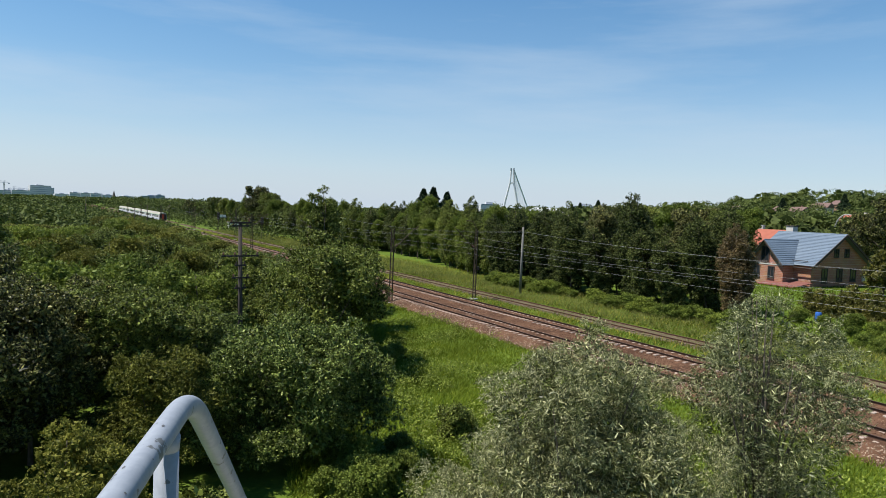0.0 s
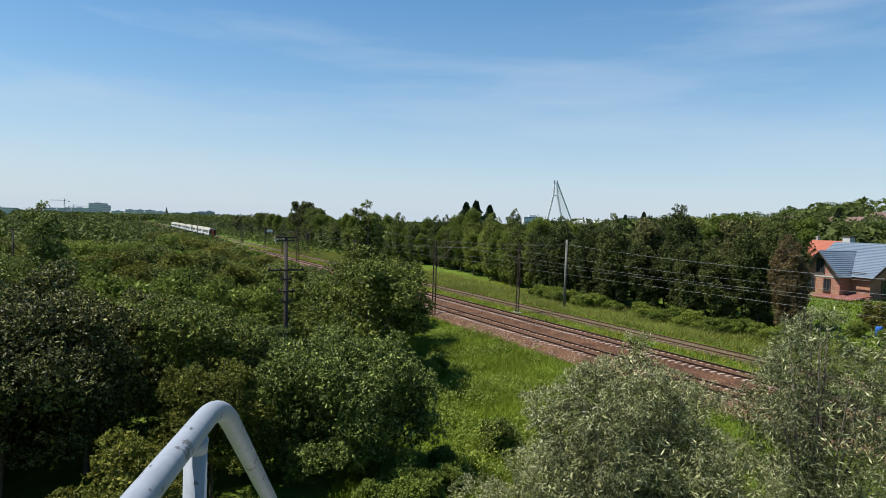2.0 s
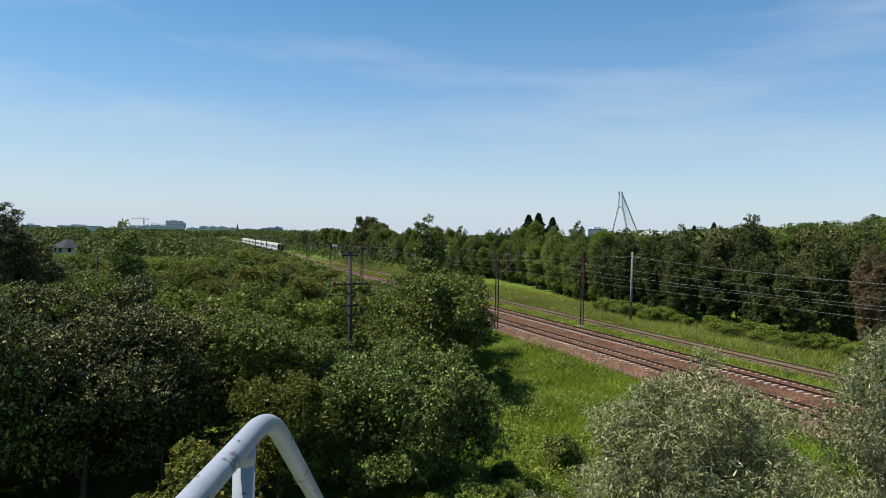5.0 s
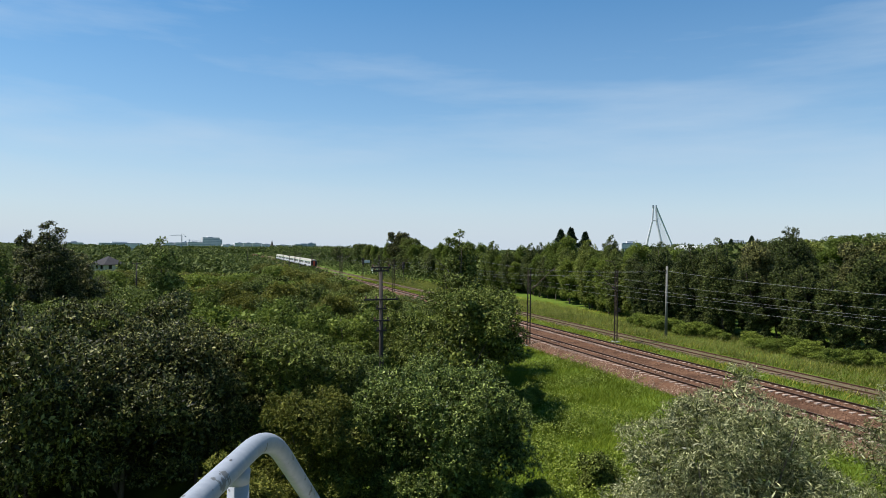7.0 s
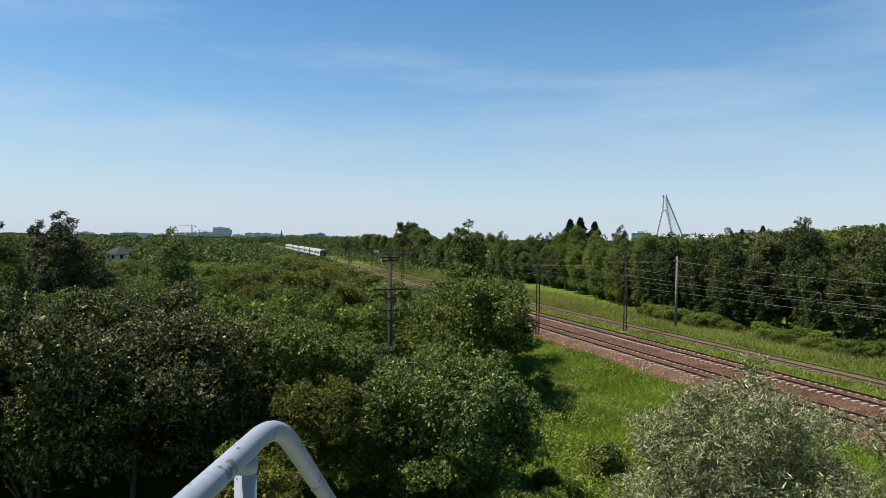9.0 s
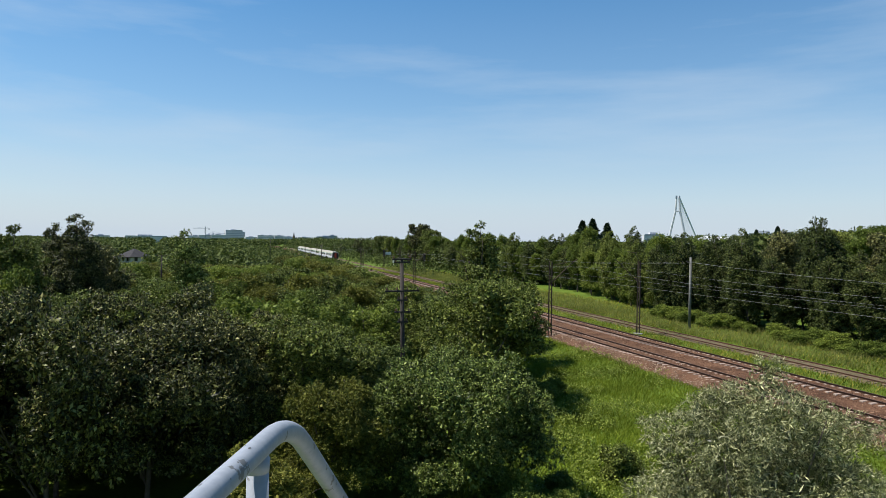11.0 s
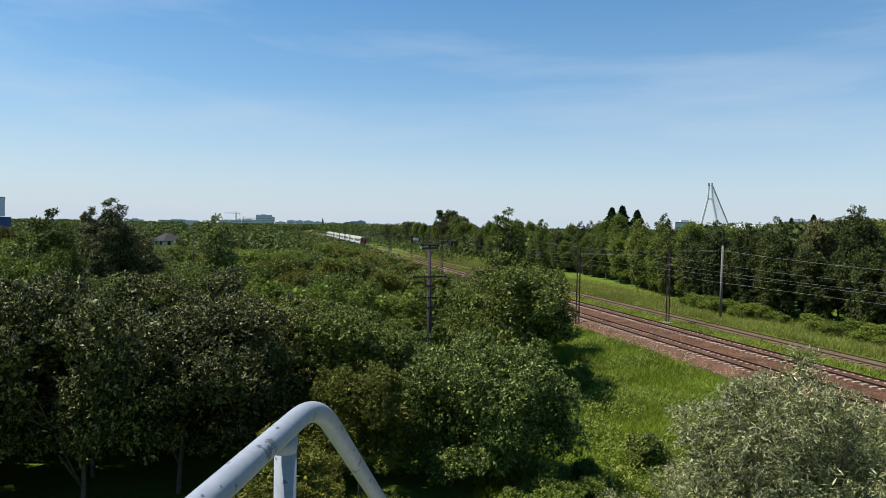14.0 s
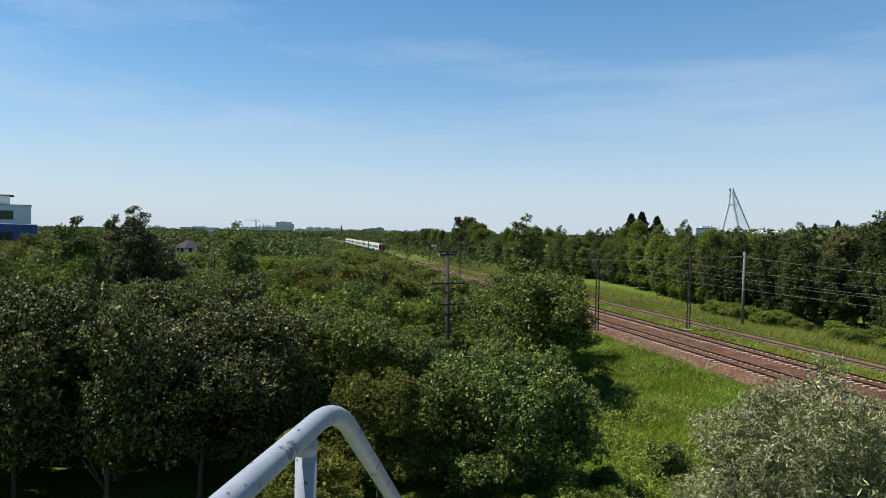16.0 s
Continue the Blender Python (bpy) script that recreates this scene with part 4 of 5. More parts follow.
# ---- stair landing with its handrail, where the camera stands ----
def build_landing():
    EYE = Vector((0, 0, 9.3))
    B, L, P3, Q = EYE + Vector(RAIL_B), EYE + Vector(RAIL_L), EYE + Vector(RAIL_P), EYE + Vector(RAIL_Q)
    r = 0.0215
    t = thing("handrail", Matrix.Identity(4), "worn grey-painted tubular steel handrail, bent down where the stairs begin", "handrail")
    back, fwd = (L - B).normalized(), (P3 - B).normalized()
    pts = [B + back * 3.0, B + back * 1.5]
    c = 0.13
    for i in range(13):
        k = i / 12
        a, b = B + back * c, B + fwd * c
        pts.append((a * (1 - k) ** 2 + B * 2 * k * (1 - k) + b * k * k))
    pts += [B + fwd * 1.5, B + fwd * 4.5]
    part("top_rail", Solid().tube(pts, r, 20), STEEL_PAINT, t, smooth_faces=True)
    foot = 7.80
    posts = [Vector((Q.x, Q.y, 0)), Vector((B + back * 1.6)), Vector((B + back * 2.9))]
    for q in posts:
        part("post", Solid().tube([(q.x, q.y, foot - 0.1), (q.x, q.y, B.z - 0.004)], 0.0205, 18), STEEL_PAINT, t, smooth_faces=True)
        w = Solid().tube([(q.x, q.y, B.z - 0.045), (q.x, q.y, B.z - 0.02)], [0.0207, 0.0225], 18)
        part("weld", w, STEEL_PAINT, t, smooth_faces=True)
    for d in (1.35, 2.7, 4.2):
        q = B + fwd * d
        part("post", Solid().tube([(q.x, q.y, q.z - 1.15), (q.x, q.y, q.z)], 0.0235, 14), STEEL_PAINT, t, smooth_faces=True)
    rngc = random.Random(4)
    side = back.cross(Vector((0, 0, 1))).normalized()
    n1 = fwd.cross(side).normalized()
    if n1.z < 0:
        n1 = -n1
    s2 = fwd.cross(n1)
    for j in range(26):
        if j < 17:
            ax, up, sd, k, a = back, Vector((0, 0, 1)), side, rngc.uniform(0.2, 0.9), rngc.uniform(-1.3, 1.3)
        else:
            ax, up, sd, k, a = fwd, n1, s2, rngc.uniform(0.18, 0.6), rngc.uniform(-1.8, 1.8)
        h = rngc.uniform(0.0008, 0.0026)
        o, ln = B + ax * k, h * rngc.uniform(1.0, 2.6)
        vs = []
        for x, y in ((-1, 0), (-.4, -1), (.5, -.8), (1, .1), (.4, .9), (-.5, .8)):
            w = a + h / r * y
            vs.append(o + ax * ln * x + (sd * math.sin(w) + up * math.cos(w)) * (r + 0.0004))
        part("paint_chip", Solid().add(vs, [list(range(6))]), CHIPPED, t)
    # the slab, the flight and its columns
    yaw_f = math.atan2(-fwd.x, fwd.y)
    m = Matrix.Translation((B.x, B.y, 0)) @ Matrix.Rotation(yaw_f, 4, "Z")
    st = thing("stair_landing", m, "grey concrete stair landing with a flight going down", "stairs", kind="structure")
    part("slab", Solid().box((-0.25, -3.1, 7.6), (2.2, 0.12, 7.8), bevel=0.01), CONCRETE, st)
    slope = math.tan(math.asin(-fwd.z))
    steps = int(8.6 / 0.165)
    tread = 0.165 / slope
    for i in range(steps):
        z = 7.8 - 0.165 * (i + 1)
        if z < -0.9:
            break
        part("step", Solid().box((-0.2, 0.13 + tread * i, z - 0.18), (2.15, 0.13 + tread * (i + 1) + 0.03, z), bevel=0.008), CONCRETE, st)
    for x, y in ((0.1, -2.8), (1.9, -2.8), (0.1, -0.25), (1.9, -0.25)):
        part("column", Solid().tube([(x, y, -1.5), (x, y, 7.6)], 0.14, 12), CONCRETE, st, smooth_faces=True)


build_landing()


# ---- the train ----
def coach_meshes():
    L, W = 24.6, 1.415
    prof = [(-W, 1.05), (-W - 0.02, 1.6), (-W, 2.6), (-W + 0.06, 3.15)]
    roof = [(-W + 0.06, 3.15), (-W + 0.22, 3.55), (-W + 0.55, 3.85), (-0.4, 4.02), (0.4, 4.02), (W - 0.55, 3.85), (W - 0.22, 3.55), (W - 0.06, 3.15)]
    body = prof + [(-x, z) for x, z in prof[::-1]]
    me = {"body": Solid().prism(body, 0, L).mesh("body"), "roof": Solid().prism(roof, -0.05, L + 0.05).mesh("roof", False)}
    win = Solid().box((-0.012, -0.6, 0), (0.012, 0.6, 0.95), bevel=0.01).mesh("window")
    door = Solid().box((-0.015, -0.4, 0), (0.015, 0.4, 2.15), bevel=0.01).mesh("door")
    bog = Solid()
    bog.box((-1.15, -1.7, 0.5), (1.15, 1.7, 0.85), bevel=0.05)
    for y in (-1.28, 1.28):
        for x in (-0.75, 0.75):
            bog.tube([(x - 0.06, y, 0.46), (x + 0.06, y, 0.46)], 0.46, 16)
        bog.tube([(-1.1, y, 0.46), (1.1, y, 0.46)], 0.08, 8)
    ribs = Solid()
    for x in (-1.0, -0.7, -0.4, 0.4, 0.7, 1.0):
        z = 4.02 - 0.28 * max(abs(x) - 0.4, 0) - 0.2 * max(abs(x) - 0.8, 0)
        ribs.box((x - 0.02, 0.3, z - 0.06), (x + 0.02, L - 0.3, z + 0.025))
    boxes = Solid().box((-1.2, 9, 0.45), (1.2, 12.5, 1.04), bevel=0.04).box((-1.1, 14, 0.55), (1.1, 16, 1.04), bevel=0.04)
    gang = Solid().box((-0.75, -0.32, 1.1), (0.75, 0.0, 3.5), bevel=0.06)
    me.update(win=win, door=door, bogie=bog.mesh("bogie"), ribs=ribs.mesh("ribs"), boxes=boxes.mesh("boxes"), gang=gang.mesh("gangway"))
    for k, mt in (("body", COACH_GREY), ("roof", COACH_ROOF), ("win", GLASS), ("door", COACH_GREY), ("bogie", COACH_DARK), ("ribs", COACH_ROOF), ("boxes", COACH_DARK), ("gang", COACH_DARK)):
        me[k].materials.append(mt)
    stripe = {}
    for nm, z0, z1, mt in (("lower_stripe", 1.28, 1.42, COACH_BLUE), ("upper_stripe", 3.02, 3.12, COACH_GREEN), ("window_band", 2.0, 3.0, COACH_BLUE)):
        s = Solid()
        for q in (-1, 1):
            s.box((q * 1.435 - 0.006, 0.2, z0), (q * 1.435 + 0.006, L - 0.2, z1))
        stripe[nm] = s.mesh(nm)
        stripe[nm].materials.append(mt)
    me["stripe"] = stripe
    me["L"] = L
    return me


COACH = coach_meshes()


def build_coach(s, tail=False, first=False, engine=False):
    t = thing("railway_coach", Matrix.Translation(sp(s, FAR_P, 0)) @ track_frame,
              "light grey coach with dark windows" + (", last of the train" if tail else " on the far track"), "train coach", "coaches of the train")
    b = part("body", COACH["body"], None, t)
    part("roof", COACH["roof"], None, t, "dusty beige-grey ribbed roof")
    part("roof_rib", COACH["ribs"], None, t)
    part("equipment_box", COACH["boxes"], None, t)
    part("lower_stripe", COACH["stripe"]["lower_stripe"], None, t)
    part("upper_stripe", COACH["stripe"]["upper_stripe"], None, t)
    for y in (3.6, COACH["L"] - 3.6):
        part("bogie", COACH["bogie"], None, t, m=Matrix.Translation((0, y, 0)))
    for q in (-1, 1):
        for i in range(11):
            part("window", COACH["win"], None, b, m=Matrix.Translation((q * 1.43, 3.0 + i * 1.86, 2.0)))
        for y in (0.75, COACH["L"] - 0.75):
            part("door", COACH["door"], None, b, m=Matrix.Translation((q * 1.44, y, 1.1)))
    part("gangway", COACH["gang"], None, t)
    if tail:
        part("end_wall", Solid().box((-1.36, -0.05, 1.1), (1.36, -0.008, 3.4), bevel=0.01), COACH_DARK, t, "dark end wall")
        part("end_door", Solid().box((-0.4, -0.36, 1.3), (0.4, -0.325, 3.3), bevel=0.01), COACH_RED, t, "red end door")
        for q in (-1, 1):
            part("tail_lamp", Solid().tube([(q * 1.1, -0.12, 1.5), (q * 1.1, -0.05, 1.5)], 0.1, 12), COACH_RED, t)
            part("buffer", Solid().tube([(q * 0.87, -0.6, 1.06), (q * 0.87, -0.52, 1.06), (q * 0.87, -0.5, 1.06), (q * 0.87, 0, 1.06)], [0.2, 0.22, 0.09, 0.09], 12), COACH_DARK, t)


for i in range(8):
    build_coach(288 + i * 25.1, tail=(i == 0))


# ---- houses ----
def window_unit(parent, m, w, h, frame_mat=FASCIA):
    wd = part("window", Solid().box((-w / 2, -0.03, 0), (w / 2, 0.03, h)), GLASS, parent, m=m)
    f = Solid()
    for x0, x1, z0, z1 in ((-w / 2 - 0.07, -w / 2 + 0.03, -0.07, h + 0.07), (w / 2 - 0.03, w / 2 + 0.07, -0.07, h + 0.07), (-w / 2 + 0.03, w / 2 - 0.03, -0.07, 0.03),
                           (-w / 2 + 0.03, w / 2 - 0.03, h - 0.03, h + 0.07), (-0.03, 0.03, 0.03, h - 0.03)):
        f.box((x0, -0.07, z0), (x1, 0.05, z1))
    part("window_frame", f, frame_mat, wd)
    part("window_sill", Solid().box((-w / 2 - 0.1, -0.14, -0.13), (w / 2 + 0.1, 0.0, -0.075)), frame_mat, wd)


def ribbed_slope(o, along, up, width, height, step=0.35):
    """A sheet-metal slope with standing ribs; o is its lower corner."""
    s = Solid()
    along, up = Vector(along).normalized(), Vector(up).normalized()
    nrm = along.cross(up).normalized()
    if nrm.z < 0:
        nrm = -nrm
    o = Vector(o)
    line = [(0.0, 0.0), (0.0, 0.08)]
    k = step
    while k < height - 0.15:
        line += [(k, 0.08), (k, 0.115), (k + 0.12, 0.08)]
        k += step
    line += [(height, 0.08), (height, 0.0)]
    n = len(line)
    vs = [o + up * a + nrm * b + along * c for c in (0, width) for a, b in line]
    s.add(vs, [list(range(n)), list(range(n, 2 * n))[::-1]] + [[i, i + n, (i + 1) % n + n, (i + 1) % n] for i in range(n)])
    return s


def main_house():
    """Two gabled wings at right angles under blue-grey sheet roofs. Local x runs along the main ridge to its near gable, y to the brick gable."""
    vd = Vector((0.485, 0.875, 0))
    r = Vector((0.875, -0.485, 0))
    th = radians(52.8)
    gx = -vd * math.cos(th) + r * math.sin(th)
    gy = -vd * math.sin(th) - r * math.cos(th)
    c = polar(-31.47, 107.5, 0.76)
    m = Matrix(((gx.x, gy.x, 0, c.x), (gx.y, gy.y, 0, c.y), (0, 0, 1, c.z), (0, 0, 0, 1)))
    t = thing("house", m, "unfinished brick house with a blue-grey sheet-metal roof and two gables", "house")
    L, W, EV, RG = 9.72, 11.6, 3.47, 7.5
    h = W / 2
    main_wall = Solid().prism([(-h, -0.6), (h, -0.6), (h, EV), (0, RG - 0.15), (-h, EV)], 0, L, Matrix.Rotation(radians(90), 4, "Z") @ Matrix.Translation((0, 0, 0)))
    part("wall", main_wall, BRICK, t, "bare orange clay-block walls")
    # the brick wing
    WL, WW, WR = 2.1, 5.4, 6.35
    x0 = -L + 1.6
    wing = Solid().prism([(x0, -0.6), (x0 + WW, -0.6), (x0 + WW, EV), (x0 + WW / 2, WR - 0.12), (x0, EV)], h - 0.5, h + WL)
    part("wing_wall", wing, BRICK, t, "bare orange clay-block gable wall")
    rise = math.atan2(RG - EV, h)
    sl = math.hypot(RG - EV, h) + 0.75
    for q in (-1, 1):
        lo = Vector((-L - 0.5, q * (h + 0.75 * math.cos(rise)), EV - 0.75 * math.sin(rise)))
        part("roof", ribbed_slope(lo, (1, 0, 0), (0, -q * math.cos(rise), math.sin(rise)), L + 1.3, sl), ROOF_STEEL, t, "blue-grey sheet-metal roof")
    rise2 = math.atan2(WR - EV, WW / 2)
    sl2 = math.hypot(WR - EV, WW / 2) + 0.7
    for q in (-1, 1):
        lo = Vector((x0 + WW / 2 + q * (WW / 2 + 0.7 * math.cos(rise2)), 1.7, EV - 0.7 * math.sin(rise2)))
        part("roof", ribbed_slope(lo, (0, 1, 0), (-q * math.cos(rise2), 0, math.sin(rise2)), h + WL - 0.85, sl2), ROOF_STEEL, t, "blue-grey sheet-metal roof")
    for q in (-1, 1):
        a = Vector((0.86, 0, RG - 0.02))
        b = Vector((0.86, q * (h + 0.8 * math.cos(rise)), EV - 0.8 * math.sin(rise)))
        part("bargeboard", Solid().beam(a, b, 0.10, 0.3), FASCIA, t, "dark timber bargeboard")
        a = Vector((x0 + WW / 2, h + WL + 0.85, WR - 0.02))
        b = Vector((x0 + WW / 2 + q * (WW / 2 + 0.75 * math.cos(rise2)), h + WL + 0.85, EV - 0.75 * math.sin(rise2)))
        part("bargeboard", Solid().beam(a, b, 0.3, 0.10), FASCIA, t, "dark timber bargeboard")
    part("ridge_cap", Solid().tube([(-L - 0.5, 0, RG + 0.05), (0.8, 0, RG + 0.05)], 0.11, 8), ROOF_STEEL, t)
    part("ridge_cap", Solid().tube([(x0 + WW / 2, 1.6, WR + 0.05), (x0 + WW / 2, h + WL + 0.8, WR + 0.05)], 0.11, 8), ROOF_STEEL, t)
    ch = part("chimney", Solid().box((-L + 0.6, -1.2, 5.6), (-L + 1.8, -0.2, 8.4), bevel=0.02), WALL_PALE, t, "pale rendered chimney with a dark cap")
    part("chimney_cap", Solid().box((-L + 0.5, -1.3, 8.41), (-L + 1.9, -0.1, 8.56), bevel=0.02), FASCIA, ch)
    # windows of the near gable (faces +x) and of the brick gable (faces +y)
    fx = Matrix.Rotation(radians(90), 4, "Z")
    for y, z, w, hh in ((-2.9, 1.0, 1.1, 1.7), (0.0, 1.0, 1.1, 1.7), (3.1, 0.8, 1.1, 1.9), (-1.3, 4.4, 0.9, 1.1), (0.9, 4.4, 0.9, 1.1)):
        window_unit(t, Matrix.Translation((0.02, y, z)) @ fx, w, hh)
    fy = Matrix.Rotation(radians(180), 4, "Z")
    for x, z, w, hh in ((x0 + 1.1, 1.0, 0.95, 1.6), (x0 + 3.5, 1.0, 0.95, 1.6), (x0 + 2.4, 3.4, 1.2, 2.0)):
        window_unit(t, Matrix.Translation((x, h + WL + 0.02, z)) @ fy, w, hh)
    part("stringcourse", Solid().box((x0 - 0.03, h + WL - 0.1, 2.85), (x0 + WW + 0.03, h + WL + 0.06, 3.02)), WALL_PALE, t, "pale concrete ring beam")
    gutter = Solid().tube([(-L + 7.6, h + 0.78, EV - 0.7), (0.7, h + 0.78, EV - 0.7)], 0.08, 8)
    part("gutter", gutter, FASCIA, t)
    part("downpipe", Solid().tube([(0.08, -h + 0.25, 0), (0.08, -h + 0.25, EV - 0.2)], 0.05, 8), FASCIA, t)
    part("meter_box", Solid().box((0.02, -h + 0.35, 0.9), (0.22, -h + 0.95, 1.7), bevel=0.02), WALL_PALE, t, "pale meter box")
    part("snow_guard", Solid().box((-4.6, h + 0.2, EV + 0.18), (-0.4, h + 0.26, EV + 0.28)), FASCIA, t)
    # an awning before the inner corner
    part("awning", Solid().add([(-5.2, h + 0.3, 0.7), (0.6, h + 0.3, 0.7), (0.6, h + 4.2, 0.15), (-5.2, h + 4.2, 0.15),
                                (-5.2, h + 0.3, 0.8), (0.6, h + 0.3, 0.8), (0.6, h + 4.2, 0.25), (-5.2, h + 4.2, 0.25)],
                               [[0, 1, 2, 3], [4, 5, 6, 7], [0, 1, 5, 4], [1, 2, 6, 5], [2, 3, 7, 6], [3, 0, 4, 7]]), TERRACE, t, "low red-brown awning")
    for x in (-5.0, 0.4):
        part("awning_post", Solid().beam((x, h + 4.0, -1.2), (x, h + 4.0, 0.15), 0.12), FASCIA, t)


main_house()


def small_house(yaw, d, z, w, l, eave, ridge, turn, roof_mat, wall_mat, label, chimney=True, hip=False):
    q = polar(yaw, d, z)
    t = thing("house", Matrix.Translation(q) @ Matrix.Rotation(radians(yaw + turn), 4, "Z"), label, "house", "houses in the distance")
    h = w / 2
    part("wall", Solid().prism([(-h, -2.5), (h, -2.5), (h, eave), (0, ridge - 0.1 if not hip else eave), (-h, eave)], -l / 2, l / 2), wall_mat, t)
    e, o = 0.5, 0.6
    g = l / 2 - (h if hip else -o)
    lo = eave - 0.25
    roof = Solid().add([(-h - e, -l / 2 - o, lo), (h + e, -l / 2 - o, lo), (h + e, l / 2 + o, lo), (-h - e, l / 2 + o, lo), (0, -g, ridge), (0, g, ridge),
                        (-h - e, -l / 2 - o, lo + 0.15), (h + e, -l / 2 - o, lo + 0.15), (h + e, l / 2 + o, lo + 0.15), (-h - e, l / 2 + o, lo + 0.15)],
                       [[0, 1, 2, 3], [6, 7, 4], [8, 9, 5], [7, 8, 5, 4], [9, 6, 4, 5], [0, 1, 7, 6], [1, 2, 8, 7], [2, 3, 9, 8], [3, 0, 6, 9]])
    part("roof", roof, roof_mat, t)
    if chimney:
        part("chimney", Solid().box((h * 0.3, -0.4, ridge - 1.6), (h * 0.3 + 0.7, 0.4, ridge + 0.7)), wall_mat, t)
    for y in np.arange(-l / 2 + 1.5, l / 2 - 1, 2.6):
        for z0 in ((0.9,) if eave < 4 else (0.9, 3.6)):
            for q in (-1, 1):
                part("window", Solid().box((q * h - 0.04, y - 0.55, z0), (q * h + 0.04, y + 0.55, z0 + 1.4)), GLASS, t)
    for x in (-h * 0.45, h * 0.45):
        for z0 in (0.9, 3.6):
            if z0 + 1.4 < eave + 1.2:
                part("window", Solid().box((x - 0.5, -l / 2 - 0.04, z0), (x + 0.5, -l / 2 + 0.04, z0 + 1.4)), GLASS, t)
    return t


small_house(-25.7, 128, 1.6, 8, 10, 3.6, 6.9, 60, ROOF_RED, WALL_PALE, "pale house with a bright red tiled roof behind the brick house")
small_house(-32.5, 190, 4.5, 9, 11, 4.0, 8.0, 35, ROOF_RED, WALL_PALE, "house with an orange-red roof among trees")
small_house(-17.6, 260, 4.0, 9, 10, 3.4, 7.0, 30, ROOF_RED, WALL_PALE, "house with a red roof behind the trees")
rng = random.Random(31)
for i, (yaw, d) in enumerate(((-26.0, 400), (-27.3, 430), (-28.6, 410), (-30.1, 450), (-31.2, 480), (-24.2, 500))):
    q = polar(yaw, d)
    small_house(yaw, d, ground_z(q.x, q.y) + 0.5, 7.5, 9.5, 3.8, 6.6, rng.uniform(20, 80), ROOF_BROWN,
                WALL_PALE if i % 2 else WALL_BROWN, "distant house with a brown roof on the wooded slope")
small_house(39.2, 220, -1.6, 6.4, 7.0, 5.0, 7.3, 30, ROOF_DARK, WALL_PALE, "modern pale house with a low dark hipped roof among trees", False, True)
small_house(40.4, 226, -0.9, 6, 6, 3.2, 4.3, 30, ROOF_DARK, WALL_BROWN, "brown house with a low roof among trees", False, True)

hall = thing("hall", Matrix.Translation(polar(-8.9, 190, 0)) @ Matrix.Rotation(radians(-30), 4, "Z"), "long low hall with a white sheet roof behind the trees", "building")
part("wall", Solid().box((-5, -8, -1), (5, 8, 9.2)), WALL_BROWN, hall)
part("roof", Solid().prism([(-5.6, 9.2), (5.6, 9.2), (5.6, 9.4), (0, 11.4), (-5.6, 9.4)], -8.5, 8.5), WALL_WHITE, hall, "white sheet roof")


def office():
    """The white and blue building beyond the thicket."""
    m = Matrix.Translation(polar(52.85, 150, -1.8)) @ Matrix.Rotation(radians(50), 4, "Z")
    t = thing("office_building", m, "modern white and dark blue office building with a flat roof", "building")
    part("wall", Solid().box((-10, -7, 11.4), (7.0, 7, 14.8), bevel=0.05), WALL_WHITE, t, "white upper storey")
    part("blue_wall", Solid().box((-10, -8, 0), (8.0, 8, 11.3), bevel=0.05), WALL_BLUE, t, "dark blue lower storeys")
    part("penthouse", Solid().box((-9, -4, 14.8), (3.5, 4, 16.6), bevel=0.05), WALL_WHITE, t)
    part("parapet", Solid().box((-9.3, -4.3, 16.6), (4.2, 4.3, 16.75)), FASCIA, t)
    part("cornice", Solid().box((-10.1, -7.1, 14.8), (7.1, 7.1, 14.9)), WALL_PALE, t)
    for x in np.arange(-8.5, 6.5, 3.8):
        for z0 in (12.2, 8.3, 4.9):
            dy = -7.0 if z0 > 11 else -8.0
            w = part("window", Solid().box((x - 1.3, dy - 0.03, z0), (x + 1.3, dy + 0.05, z0 + 1.5)), GLASS, t)
            f = Solid()
            for a, b, c2, d2 in ((-1.38, -1.3, 0, 1.5), (1.3, 1.38, 0, 1.5), (-1.38, 1.38, -0.08, 0), (-1.38, 1.38, 1.5, 1.58), (-0.04, 0.04, 0, 1.5)):
                f.box((x + a, dy - 0.08, z0 + c2), (x + b, dy + 0.04, z0 + d2))
            part("window_frame", f, WALL_BLUE, w)


office()


# ---- skyline ----
def block(yaw, d, w, depth, z1, label, mat, z0=-6, storeys=0, roof_box=True):
    t = thing("apartment_block", Matrix.Translation(polar(yaw, d, 0)) @ Matrix.Rotation(radians(yaw + 12), 4, "Z"), label, "building", "buildings of the far town")
    part("wall", Solid().box((-w / 2, -depth / 2, z0), (w / 2, depth / 2, z1)), mat, t)
    if roof_box:
        part("roof_house", Solid().box((-w * 0.2, -depth * 0.3, z1), (w * 0.15, depth * 0.3, z1 + 3)), mat, t)
    rows = storeys or max(2, int((z1 - z0) / 6))
    for i in range(rows):
        z = z0 + 6 + (z1 - z0 - 7) * i / max(rows - 1, 1)
        part("window_row", Solid().box((-w / 2 + 1, -depth / 2 - 0.25, z), (w / 2 - 1, -depth / 2 - 0.02, z + 1.6)), CITY_DARK, t)
    return t


